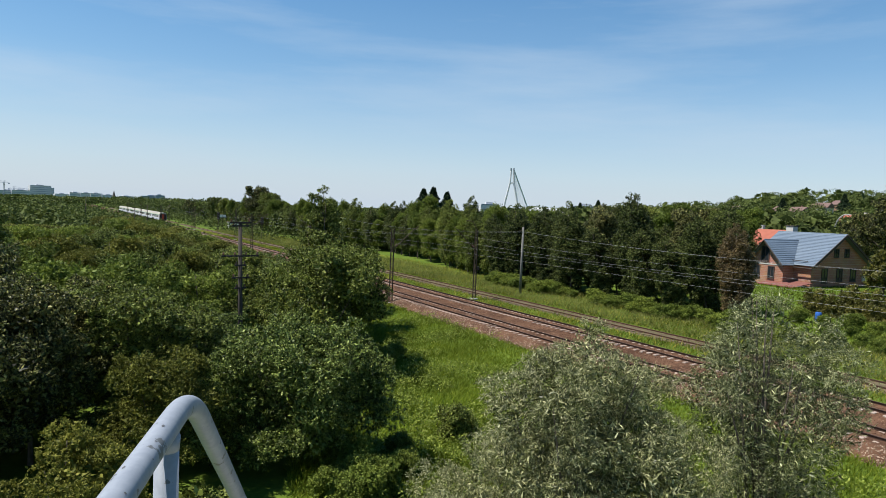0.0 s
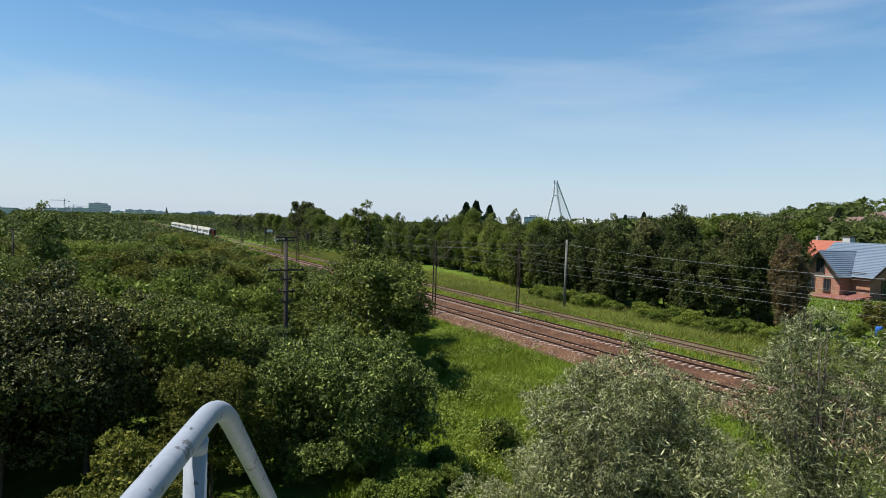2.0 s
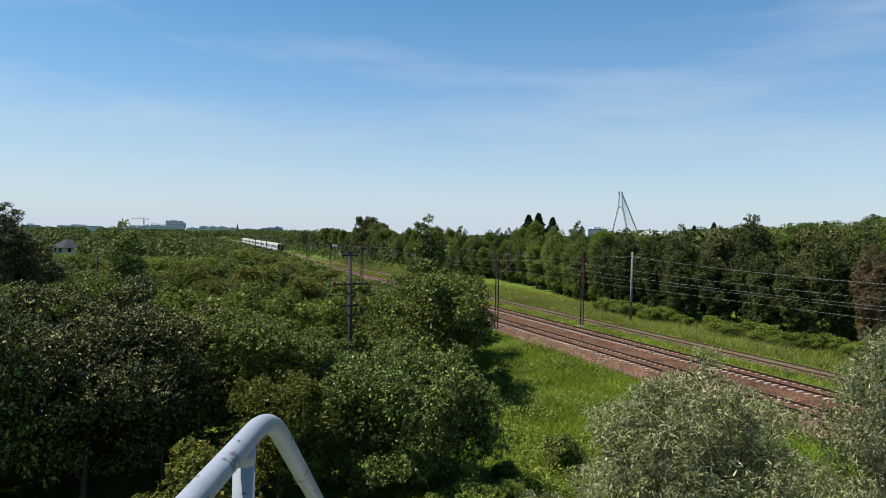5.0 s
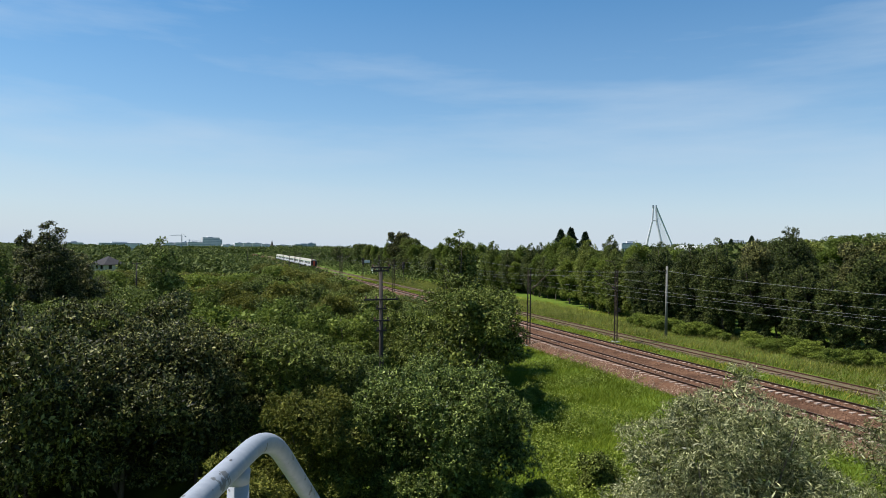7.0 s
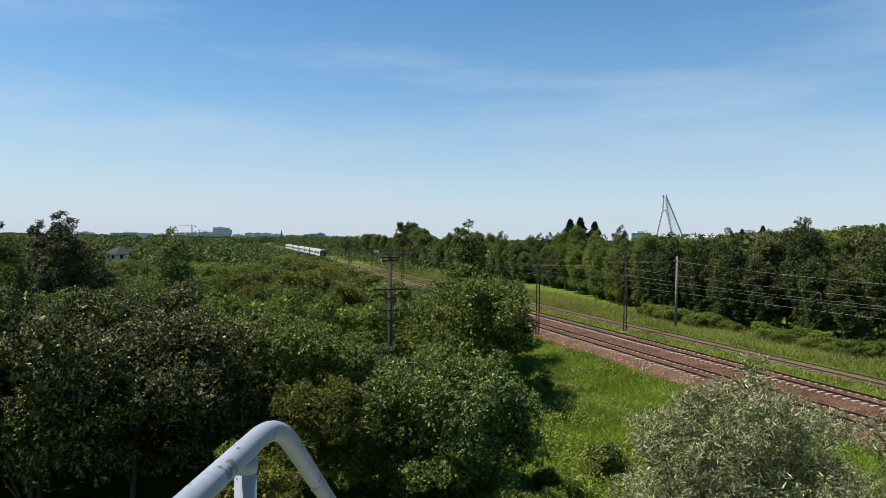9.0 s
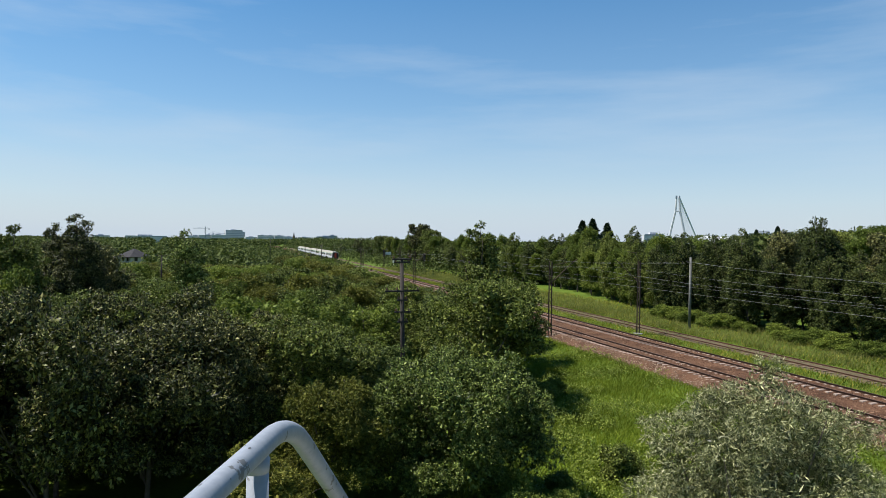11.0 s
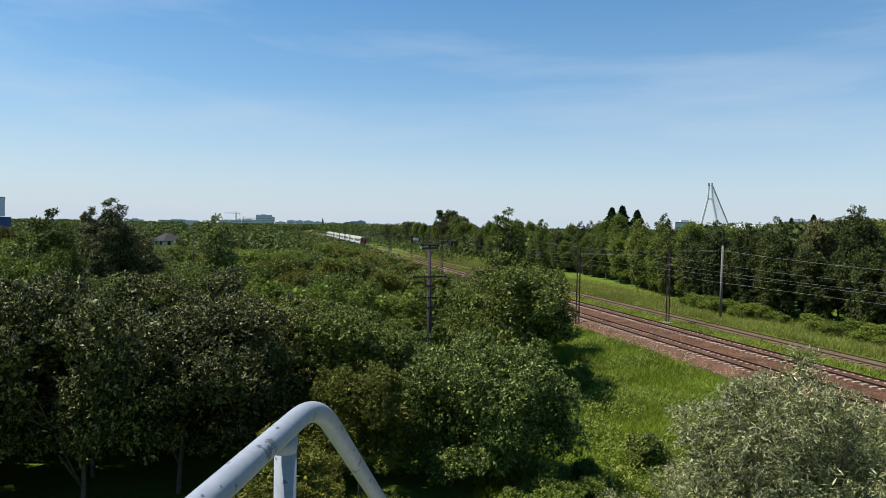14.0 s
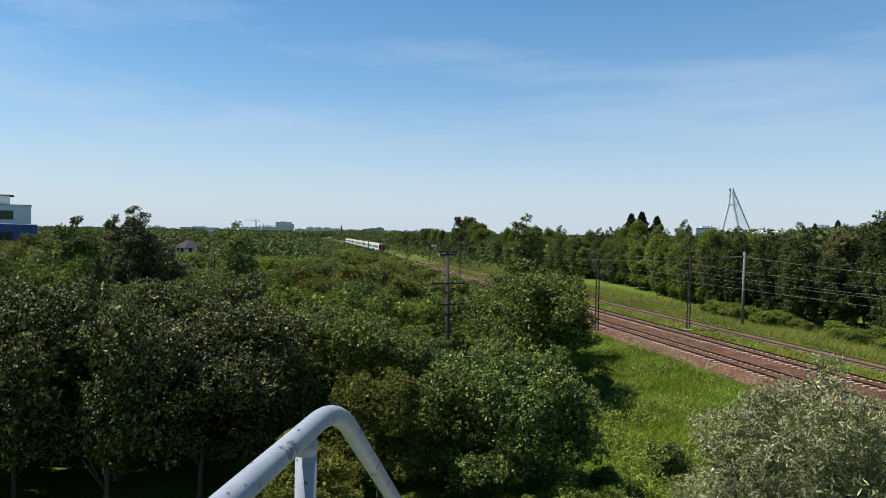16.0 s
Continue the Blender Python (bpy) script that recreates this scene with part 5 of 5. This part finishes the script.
block(31.7, 2450, 58, 30, 38, "pale high-rise block on the skyline", CITY, storeys=7)
block(31.05, 2500, 20, 26, 32, "pale high-rise block on the skyline", CITY, storeys=6)
for yaw, w, z1 in ((34.6, 60, 16), (33.6, 70, 18), (32.9, 50, 20), (30.3, 40, 14), (29.4, 34, 20), (28.7, 34, 20), (28.0, 34, 20), (27.2, 36, 17), (25.9, 44, 15)):
    block(yaw, 2350, w, 24, z1, "pale distant apartment block on the skyline", CITY)
block(24.0, 1900, 60, 22, 17, "grey distant apartment block on the skyline", CITY_DARK)
block(23.5, 1900, 24, 22, 20, "grey distant apartment block on the skyline", CITY_DARK)
block(38.4, 1500, 82, 20, 11.5, "long low pale building on the horizon", CITY)
block(41.6, 1400, 30, 20, 11.0, "low pale building on the horizon", CITY)
block(15.2, 1700, 60, 20, 16, "long low pale building on the horizon", CITY)
block(-4.0, 900, 26, 16, 21, "low pale building above the trees", CITY)
block(-12.3, 700, 30, 14, 20, "low grey building above the trees", CITY)

church = thing("church_tower", Matrix.Translation(polar(26.75, 1800, 0)), "dark pointed church tower on the skyline", "church")
part("tower", Solid().box((-4, -4, -6), (4, 4, 12)), CITY_DARK, church)
part("spire", Solid().tube([(0, 0, 12), (0, 0, 15), (0, 0, 27)], [5.2, 3.2, 0.3], 8), FASCIA, church, "dark pointed spire")


def crane(yaw, d, top, jib, turn, mat, label):
    t = thing("tower_crane", Matrix.Translation(polar(yaw, d, 0)) @ Matrix.Rotation(radians(yaw + turn), 4, "Z"), label, "crane")
    w = 1.3
    mast = Solid()
    for x in (-1, 1):
        for y in (-1, 1):
            mast.beam((x * w, y * w, -4), (x * w, y * w, top), 0.5)
    n = int(top / 4)
    for i in range(n):
        z0, z1 = top * i / n, top * (i + 1) / n
        for y in (-w, w):
            mast.beam((-w, y, z0), (w, y, z1), 0.3)
    part("mast", mast, mat, t)
    j = Solid()
    for y in (-0.7, 0.7):
        j.beam((-jib * 0.35, y, top), (jib, y, top), 0.45)
    j.beam((-jib * 0.1, 0, top + 2.0), (jib * 0.95, 0, top + 1.2), 0.4)
    for i in range(14):
        x = jib * i / 14
        j.beam((x, 0.7, top), (x + jib / 28, 0, top + 1.7), 0.25)
        j.beam((x + jib / 14, -0.7, top), (x + jib / 28, 0, top + 1.7), 0.25)
    part("jib", j, mat, t)
    part("apex", Solid().tube([(0, 0, top), (0, 0, top + 7)], [1.4, 0.3], 4), mat, t)
    tie = Solid().tube([(0, 0, top + 7), (jib * 0.7, 0, top + 1.5)], 0.2, 4).tube([(0, 0, top + 7), (-jib * 0.33, 0, top + 0.5)], 0.2, 4)
    part("tie_bar", tie, mat, t)
    part("counterweight", Solid().box((-jib * 0.35, -1.2, top - 3), (-jib * 0.27, 1.2, top)), mat, t)


crane(33.9, 2300, 40, 40, 200, CITY_DARK, "distant tower crane over the town")
crane(33.3, 2350, 24, 42, 10, CITY_DARK, "distant tower crane over the town")
crane(-34.3, 900, 60, 26, 100, CRANE_RED, "red and white tower crane behind the wooded slope")


def bridge_pylon():
    d = 1100
    t = thing("bridge_pylon", Matrix.Translation(polar(-5.9, d, 0)) @ Matrix.Rotation(radians(-5.9), 4, "Z"), "pale A-shaped pylon of a cable-stayed bridge", "bridge")
    for q in (-1, 1):
        part("leg", Solid().tube([(q * 15, 0, -4), (q * 10, 0, 30), (q * 3.3, 0, 61), (q * 1.9, 0, 85)], [1.9, 1.7, 1.5, 1.3], 6), CITY, t)
        part("head", Solid().box((q * 2.4 - 1.1, -1.4, 82), (q * 2.4 + 1.1, 1.4, 86)), CITY_DARK, t)
    part("crossbeam", Solid().box((-3.0, -1.2, 60), (3.0, 1.2, 62)), CITY, t)
    for i in range(16):
        part("stay_cable", Solid().tube([(2.6, 0, 84.5 - i * 1.1), (34.5 - (0.35 * i if i < 5 else 1.8 * i - 7), 20, 8)], 0.26 if i < 5 else 0.1, 4), WALL_WHITE, t)


bridge_pylon()


# ---- poles and small railway furniture ----
def line_pole(yaw, d, top, arms, label, lean=0.0):
    q = polar(yaw, d)
    z0 = ground_z(q.x, q.y)
    t = thing("utility_pole", Matrix.Translation((q.x, q.y, z0)) @ Matrix.Rotation(radians(yaw + 6), 4, "Z") @ Matrix.Rotation(lean, 4, "Y"), label, "utility pole")
    h = top - z0
    part("shaft", Solid().tube([(0, 0, -0.4), (0, 0, h)], [0.145, 0.095], 10), WOODPOLE, t, smooth_faces=True)
    for z, w in arms:
        arm = part("crossarm", Solid().box((-w / 2, -0.15, h - z - 0.02), (w / 2, -0.06, h - z + 0.07), bevel=0.01), WOODPOLE, t)
        n = max(2, int(w / 0.45))
        for i in range(n):
            x = -w / 2 + 0.1 + (w - 0.2) * i / (n - 1)
            part("insulator", Solid().tube([(x, -0.11, h - z + 0.07), (x, -0.11, h - z + 0.14), (x, -0.11, h - z + 0.22)], [0.03, 0.05, 0.025], 8), PORCELAIN, arm)
    return t


line_pole(17.15, 36, 8.3, ((0.05, 1.1), (0.22, 0.9), (1.8, 1.9), (2.3, 0.6), (2.95, 0.9), (3.5, 0.6)), "dark weathered power pole with several crossarms, rising out of the thicket", radians(-1.2))
for yaw, d, top in ((24.4, 190, 7.6), (25.3, 200, 6.8), (37.2, 110, 6.5), (28.7, 260, 9.0)):
    line_pole(yaw, d, top, ((0.1, 1.4),), "dark distant wooden pole among the trees")


def signal(s, p, top, label):
    z0 = ground_z(*sp(s, p).xy)
    t = thing("railway_signal", Matrix.Translation(sp(s, p, z0)) @ track_frame, label, "railway signal")
    h = top - z0
    part("post", Solid().tube([(0, 0, -0.2), (0, 0, h)], 0.09, 8), MAST, t)
    part("head", Solid().box((-0.35, -0.25, h - 1.9), (0.35, 0.0, h + 0.1), bevel=0.08), COACH_DARK, t, "black signal head")
    for i in range(3):
        part("lens_hood", Solid().tube([(0, -0.26, h - 0.3 - i * 0.55), (0, -0.5, h - 0.33 - i * 0.55)], 0.14, 8), COACH_DARK, t)


signal(196, 40.2, 6.2, "black railway signal beside the far track")
signal(176, 47.5, 5.6, "black railway signal beside the siding")
sign = thing("signboard", Matrix.Translation(sp(232, 49, -0.5)) @ track_frame, "white board on a thin post in the railway yard", "sign")
part("post", Solid().tube([(0, 0, -0.3), (0, 0, 5.2)], 0.06, 8), MAST, sign)
part("board", Solid().box((-1.1, -0.04, 4.6), (1.1, 0.04, 5.5), bevel=0.02), WALL_WHITE, sign)
hut = thing("relay_hut", Matrix.Translation(sp(255, 58, -0.7)) @ track_frame, "small white hut beside the railway yard", "hut")
part("wall", Solid().box((-2, -1.5, -0.2), (2, 1.5, 2.5)), WALL_WHITE, hut)
part("roof", Solid().box((-2.3, -1.8, 2.5), (2.3, 1.8, 2.7)), ROOF_BROWN, hut)

lamp = thing("street_lamp", Matrix.Translation(polar(-30.95, 150, 2.0)) @ Matrix.Rotation(radians(-30), 4, "Z"), "tall pale street lamp with a curved arm", "street lamp")
arc = [(0, 0, -1), (0, 0, 6.5)] + [(2.0 * (1 - math.cos(a)), 0, 6.5 + 3.4 * math.sin(a)) for a in np.linspace(0.15, 1.45, 9)]
part("pole", Solid().tube(arc, 0.13, 8), CONCRETE, lamp, smooth_faces=True)
part("lamp_head", Solid().box((1.6, -0.15, 9.75), (2.7, 0.15, 9.95), bevel=0.04), WALL_PALE, lamp)


def barrel(q):
    t = thing("barrel", Matrix.Translation(q), "blue plastic barrel standing in the garden grass", "barrel")
    part("body", Solid().tube([(0, 0, 0), (0, 0, 0.05), (0, 0, 0.3), (0, 0, 0.6), (0, 0, 0.88), (0, 0, 0.93)], [0.25, 0.29, 0.31, 0.31, 0.29, 0.26], 14), PLASTIC_BLUE, t, smooth_faces=True)
    part("lid", Solid().tube([(0, 0, 0.93), (0, 0, 0.96)], 0.24, 14), PLASTIC_BLUE, t)
    for z in (0.28, 0.6):
        part("hoop", Solid().tube([(0, 0, z), (0, 0, z + 0.04)], 0.325, 14), PLASTIC_BLUE, t)


for yaw, d in ((-30.3, 75.0), (-19.9, 74.0)):
    q = polar(yaw, d)
    barrel(Vector((q.x, q.y, ground_z(q.x, q.y))))

# ---- garden, conifers, middle distance ----
THUJA_ME = tree_meshes(80, 1.5, 3.1, 0.1, 2600, 0.15, THUJA, style="spire", blobs_n=12, trunk=0.05, limbs=2, depth=0.15)
rng = random.Random(3)
for i in range(13):
    q = polar(-29.6 - i * 0.72, 79 - i * 0.2)
    k = rng.uniform(0.85, 1.15)
    plant("thuja", THUJA_ME, planted(q.x, q.y, rng.uniform(0, 6), k, k * rng.uniform(0.85, 1.1)), "golden green thuja in the garden hedge", "hedge", "thuja hedge beside the house")
hero("tree", -34.3, 97, tree_meshes(81, 4.0, 6.0, 0.4, 5000, 0.22, THUJA, blobs_n=14), "golden yellow tree beside the house", "tree")


def conifer_meshes(seed, w, h, n, material):
    rng = np.random.default_rng(seed)
    t = rng.random(n) ** 0.8
    a = rng.uniform(0, 2 * math.pi, n)
    tier = 0.66 + 0.34 * np.cos(t * 60 + 1.2 * np.sin(a * 3) + rng.normal(0, 0.3, n))
    r = (w / 2) * (1 - t) * tier * rng.uniform(0.45, 1.0, n) ** 0.5 + 0.05
    P = np.stack([r * np.cos(a), r * np.sin(a), 0.6 + (h - 0.6) * t - 0.25 * r], 1)
    out = np.stack([np.cos(a), np.sin(a), np.full(n, -0.25)], 1)
    crown = quads_mesh("crown", leaf_quads(rng, P, out * 1.5, 0.55, 0.26, 0.2))
    crown.materials.append(material)
    wood = Solid().tube([(0, 0, -0.4), (0, 0, h * 0.96)], [w * 0.045, 0.03], 7).mesh("trunk")
    wood.materials.append(BARK)
    return wood, crown


CON = [conifer_meshes(90, 18.0, 15.2, 11000, NEEDLE), conifer_meshes(91, 16.0, 14.7, 9500, NEEDLE)]
for i, (yaw, d, k) in enumerate(((1.8, 172, 1.0), (0.95, 170, 1.06), (-0.25, 176, 0.97), (-11.8, 300, 1.0), (-13.3, 310, 1.05), (-24.0, 210, 0.9), (-27.4, 330, 1.0), (-31.5, 350, 1.1))):
    q = polar(yaw, d)
    plant("spruce", CON[i % 2], planted(q.x, q.y, i, k), "dark green pointed spruce rising above the leafy trees", "tree", "spruces")

BIGV = [tree_meshes(95 + i, 9.0, 12.5, 1.0, 24000, 0.24, mt, aspect=0.6, blobs_n=24, per=10, tuft=0.16, ragged=0.4, inner=0.3, sprays=4, trunk=0.2) for i, mt in enumerate((LEAF_MID, LEAF_DARK_SHADED, LEAF_LIGHT))]
rng = random.Random(41)
for yaw, d, k in ((15.9, 256, 1.31), (14.9, 244, 1.11), (-34.8, 118, 1.05), (-36.8, 112, 1.0), (-33.0, 138, 0.9), (-24.6, 116, 0.85), (-23.4, 122, 0.85), (-29.5, 160, 0.75), (-27.8, 165, 0.72),
                  (-31.2, 168, 0.75), (-26.2, 150, 0.75), (-21.5, 128, 0.9), (-19.5, 126, 0.9), (18.4, 303, 0.92), (19.3, 326, 0.96), (21.2, 392, 0.82), (-17.0, 135, 0.9), (-14.0, 140, 0.9), (20.4, 362, 0.75)):
    q = polar(yaw, d)
    plant("tree", BIGV[rng.randrange(3)], planted(q.x, q.y, rng.uniform(0, 6), k), "large round-crowned green tree in the middle distance", "tree", "trees in the middle distance")

UNDER = [tree_meshes(100 + i, 2.6, 1.9, 0.02, 5200, 0.11, LEAF_LIGHT, blobs_n=10, trunk=0.03, limbs=3) for i in range(2)]
for i in range(76):
    s = rng.uniform(34, 76)
    p = 52.4 + rng.uniform(-1.1, 2.4) + 8 * smooth(70, 130, s)
    q = sp(s, p)
    k = rng.uniform(0.6, 1.05)
    plant("bush", UNDER[i % 2], planted(q.x, q.y, rng.uniform(0, 6), k, k * rng.uniform(0.5, 0.85)), "low light green bush at the foot of the tree row", "bush", "undergrowth before the tree row")
for i in range(26):
    q = polar(rng.uniform(-37, -23.5), rng.uniform(60, 74))
    k = rng.uniform(0.4, 0.75)
    plant("bush", UNDER[i % 2], planted(q.x, q.y, rng.uniform(0, 6), k), "low light green bush in the rough grass of the garden", "bush", "bushes in the rough garden")
for i in range(16):
    q = polar(rng.uniform(2.0, 9.5), rng.uniform(22, 27) if i % 2 else rng.uniform(40, 47))
    k = rng.uniform(0.45, 0.8)
    plant("bush", UNDER[i % 2], planted(q.x, q.y, rng.uniform(0, 6), k), "low green bush at the edge of the meadow", "bush", "bushes at the edge of the meadow")


# ---- far woods and grass ----
def far_woods():
    rng = np.random.default_rng(8)
    n = 3500
    yaw = rng.uniform(-55, 66, n)
    d = 150 + 2600 * rng.random(n) ** 2.0
    V = []
    for a, r in zip(yaw, d):
        q = polar(a, r)
        p = q.dot(N2)
        if 22 < p < 62 and r < 900:
            continue
        if -33 < a < -24 and 330 < r < 440 and rng.random() < 0.75:
            continue
        if (a > 8 and p < 25 and r < 158) or (p < 32 and r < 900 and 8 < a < 31):
            continue
        if 37.6 < a < 41.4 and r < 235:
            continue
        z0 = ground_z(q.x, q.y)
        h = rng.uniform(5.5, 8.8) if a > -4 else rng.uniform(7, 12)
        h *= 1.0 + 0.5 * min(r / 2000, 1)
        w = h * rng.uniform(0.75, 1.3) * (1 + r / 1500)
        leaf = (0.36 + 0.0016 * r) * (0.72 if a < -8 else 1.0)
        k = int(min(max(3.0 * h * w / leaf ** 2, 24), 440 if a < -8 and r < 800 else 190))
        u = rng.normal(size=(k, 3))
        u /= np.linalg.norm(u, axis=1, keepdims=True)
        P = np.array((q.x, q.y, z0 + h * 0.5)) + u * np.array((w * 0.5, w * 0.5, h * 0.5))
        V.append(leaf_quads(rng, P, u, leaf, leaf * 0.85, 0.0, 0.6))
        core = 130 if r < 450 else 46
        u = rng.normal(size=(core, 3))
        u /= np.linalg.norm(u, axis=1, keepdims=True)
        P = np.array((q.x, q.y, z0 + h * 0.48)) + u * np.array((w * 0.38, w * 0.38, h * 0.38))
        V.append(leaf_quads(rng, P, u, min(w, h) * (0.13 if r < 450 else 0.24), w * (0.15 if r < 450 else 0.26), 0.0, 0.6))
    for j in range(420):
        s, p = rng.uniform(190, 950), 64 + 90 * rng.random() ** 1.6
        q = sp(s, p)
        r, h = q.length, rng.uniform(5.5, 9.5) * (1 + s / 2500)
        w, leaf = h * rng.uniform(0.8, 1.3), 0.36 + 0.0016 * q.length
        k = int(min(max(1.4 * h * w / leaf ** 2, 14), 150))
        u = rng.normal(size=(k, 3))
        u /= np.linalg.norm(u, axis=1, keepdims=True)
        P = np.array((q.x, q.y, ground_z(q.x, q.y) + h * 0.48)) + u * np.array((w * 0.5, w * 0.5, h * 0.5))
        V.append(leaf_quads(rng, P, u, leaf, leaf * 0.85, 0.0, 0.6))
    for j in range(900):
        s, p = rng.uniform(170, 900), rng.uniform(46.5, 63) if j % 3 else rng.uniform(14, 27)
        q = sp(s, p)
        h = rng.uniform(0.8, 3.6) * (1 if p > 40 else 0.6)
        w, leaf = h * rng.uniform(1.2, 2.4), 0.3 + 0.0012 * q.length
        k = int(min(max(1.5 * h * w / leaf ** 2, 12), 110))
        u = rng.normal(size=(k, 3))
        u /= np.linalg.norm(u, axis=1, keepdims=True)
        P = np.array((q.x, q.y, ground_z(q.x, q.y) + h * 0.4)) + u * np.array((w * 0.5, w * 0.5, h * 0.5))
        V.append(leaf_quads(rng, P, u, leaf, leaf * 0.85, 0.0, 0.6))
    for j in range(900):
        a, r = rng.uniform(13, 31), rng.uniform(118, 520)
        across = 0.8607 * -math.sin(radians(a)) + 0.509 * math.cos(radians(a))
        if r * across > 25:
            continue
        reach = 32.5 / max(across, 0.02)
        f = r / reach * 0.9
        h = min(rng.uniform(2.5, 6.5), 9.6 * (1 - r / reach) + 0.4 if a < 20.3 else 10.3 * (1 - f) + 2.0 * f)
        if h < 0.5:
            continue
        q = polar(a, r)
        w, leaf = h * rng.uniform(1.0, 1.6), 0.42 + 0.0014 * r
        k = int(min(max(1.5 * h * w / leaf ** 2, 12), 110))
        u = rng.normal(size=(k, 3))
        u /= np.linalg.norm(u, axis=1, keepdims=True)
        P = np.array((q.x, q.y, ground_z(q.x, q.y) + h * 0.45)) + u * np.array((w * 0.5, w * 0.5, h * 0.5))
        V.append(leaf_quads(rng, P, u, leaf, leaf * 0.85, 0.0, 0.6))
    me = quads_mesh("far_woods", np.concatenate(V))
    me.materials.append(FAR_WOOD)
    tagged(new("far_woods", me), "distant green woods reaching to the horizon", "woods", kind="stuff")


far_woods()


def grass(name, n, area, height, width, material, label, seed):
    """Bent blades; area gives a random place in plan."""
    rng = np.random.default_rng(seed)
    out = []
    while len(out) < n:
        q = area(rng)
        if q is not None:
            out.append(q)
    P = np.array(out)
    P = np.column_stack([P, [ground_z(x, y) - 0.03 for x, y in P]])
    a = rng.uniform(0, 2 * math.pi, n)
    patch = np.array([0.75 + 0.5 * noise.noise(Vector((x * 0.22, y * 0.22, 3.0))) for x, y, _ in P])
    h = (height * rng.uniform(0.5, 1.3, n) * patch)[:, None]
    w = (width * rng.uniform(0.6, 1.3, n))[:, None]
    b = np.stack([np.cos(a), np.sin(a), np.zeros(n)], 1)
    lean = np.stack([rng.normal(0, 0.5, n) + 0.2, rng.normal(0, 0.5, n), np.ones(n)], 1)
    V = np.stack([P - b * w * 0.5, P + b * w * 0.5, P + lean * h * 0.6 + b * w * 0.35, P + lean * h], 1)
    me = quads_mesh(name, V)
    me.materials.append(material)
    return tagged(new(name, me), label, "grass", kind="stuff")


def meadow_area(rng):
    d, yaw = 17 + 75 * rng.random() ** 0.9, rng.uniform(-42, 13)
    q = polar(yaw, d)
    p = q.dot(N2)
    return (q.x, q.y) if p < 29.8 else None


def verge_area(rng):
    s, p = rng.uniform(2, 230), rng.uniform(38.9, 58)
    if 43.0 < p < 45.8:
        return None
    q = sp(s, p)
    return (q.x, q.y)


def garden_area(rng):
    q = polar(rng.uniform(-40, -18), rng.uniform(58, 108))
    return (q.x, q.y) if q.dot(N2) > 45 else None


def straw_area(rng):
    q = sp(rng.uniform(2, 230), 45.9 + 9 * rng.random() ** 1.2)
    return (q.x, q.y)


def low_verge_area(rng):
    s, p = rng.uniform(2, 200), rng.uniform(38.9, 47)
    if 43.5 < p < 45.3 and rng.random() < 0.4:
        return None
    q = sp(s, p)
    return (q.x, q.y)


grass("meadow_grass", 170000, meadow_area, 0.34, 0.045, GRASS, "lush green meadow grass", 1)
grass("verge_grass", 40000, verge_area, 0.42, 0.07, VERGE, "green grass between and beside the tracks", 2)
grass("seeding_grass", 70000, straw_area, 0.72, 0.035, STRAW, "tall pale seeding grass on the verge", 3)
grass("low_grass", 50000, low_verge_area, 0.30, 0.06, GRASS, "low green grass between the far track and the siding", 5)
grass("garden_grass", 26000, garden_area, 0.35, 0.12, GRASS, "rough green garden grass", 4)


def weeds():
    """Broad-leaved weeds in patches over the meadow."""
    rng = np.random.default_rng(12)
    P = []
    while len(P) < 9000:
        q = meadow_area(rng)
        if q is None or math.hypot(*q) > 62:
            continue
        if noise.noise(Vector((q[0] * 0.3, q[1] * 0.3, 7.0))) < 0.02:
            continue
        P.append((q[0], q[1], ground_z(*q) + rng.uniform(0.1, 0.55)))
    P = np.repeat(np.array(P), 5, 0) + rng.normal(size=(45000, 3)) * (0.1, 0.1, 0.07)
    up = np.tile((0.0, 0.0, 1.0), (len(P), 1))
    me = quads_mesh("meadow_weeds", leaf_quads(rng, P, up, 0.14, 0.08, 0.3, 0.6, 5))
    me.materials.append(LEAF_LIGHT)
    tagged(new("meadow_weeds", me), "leafy green weeds standing in the meadow grass", "weeds", kind="stuff")


weeds()
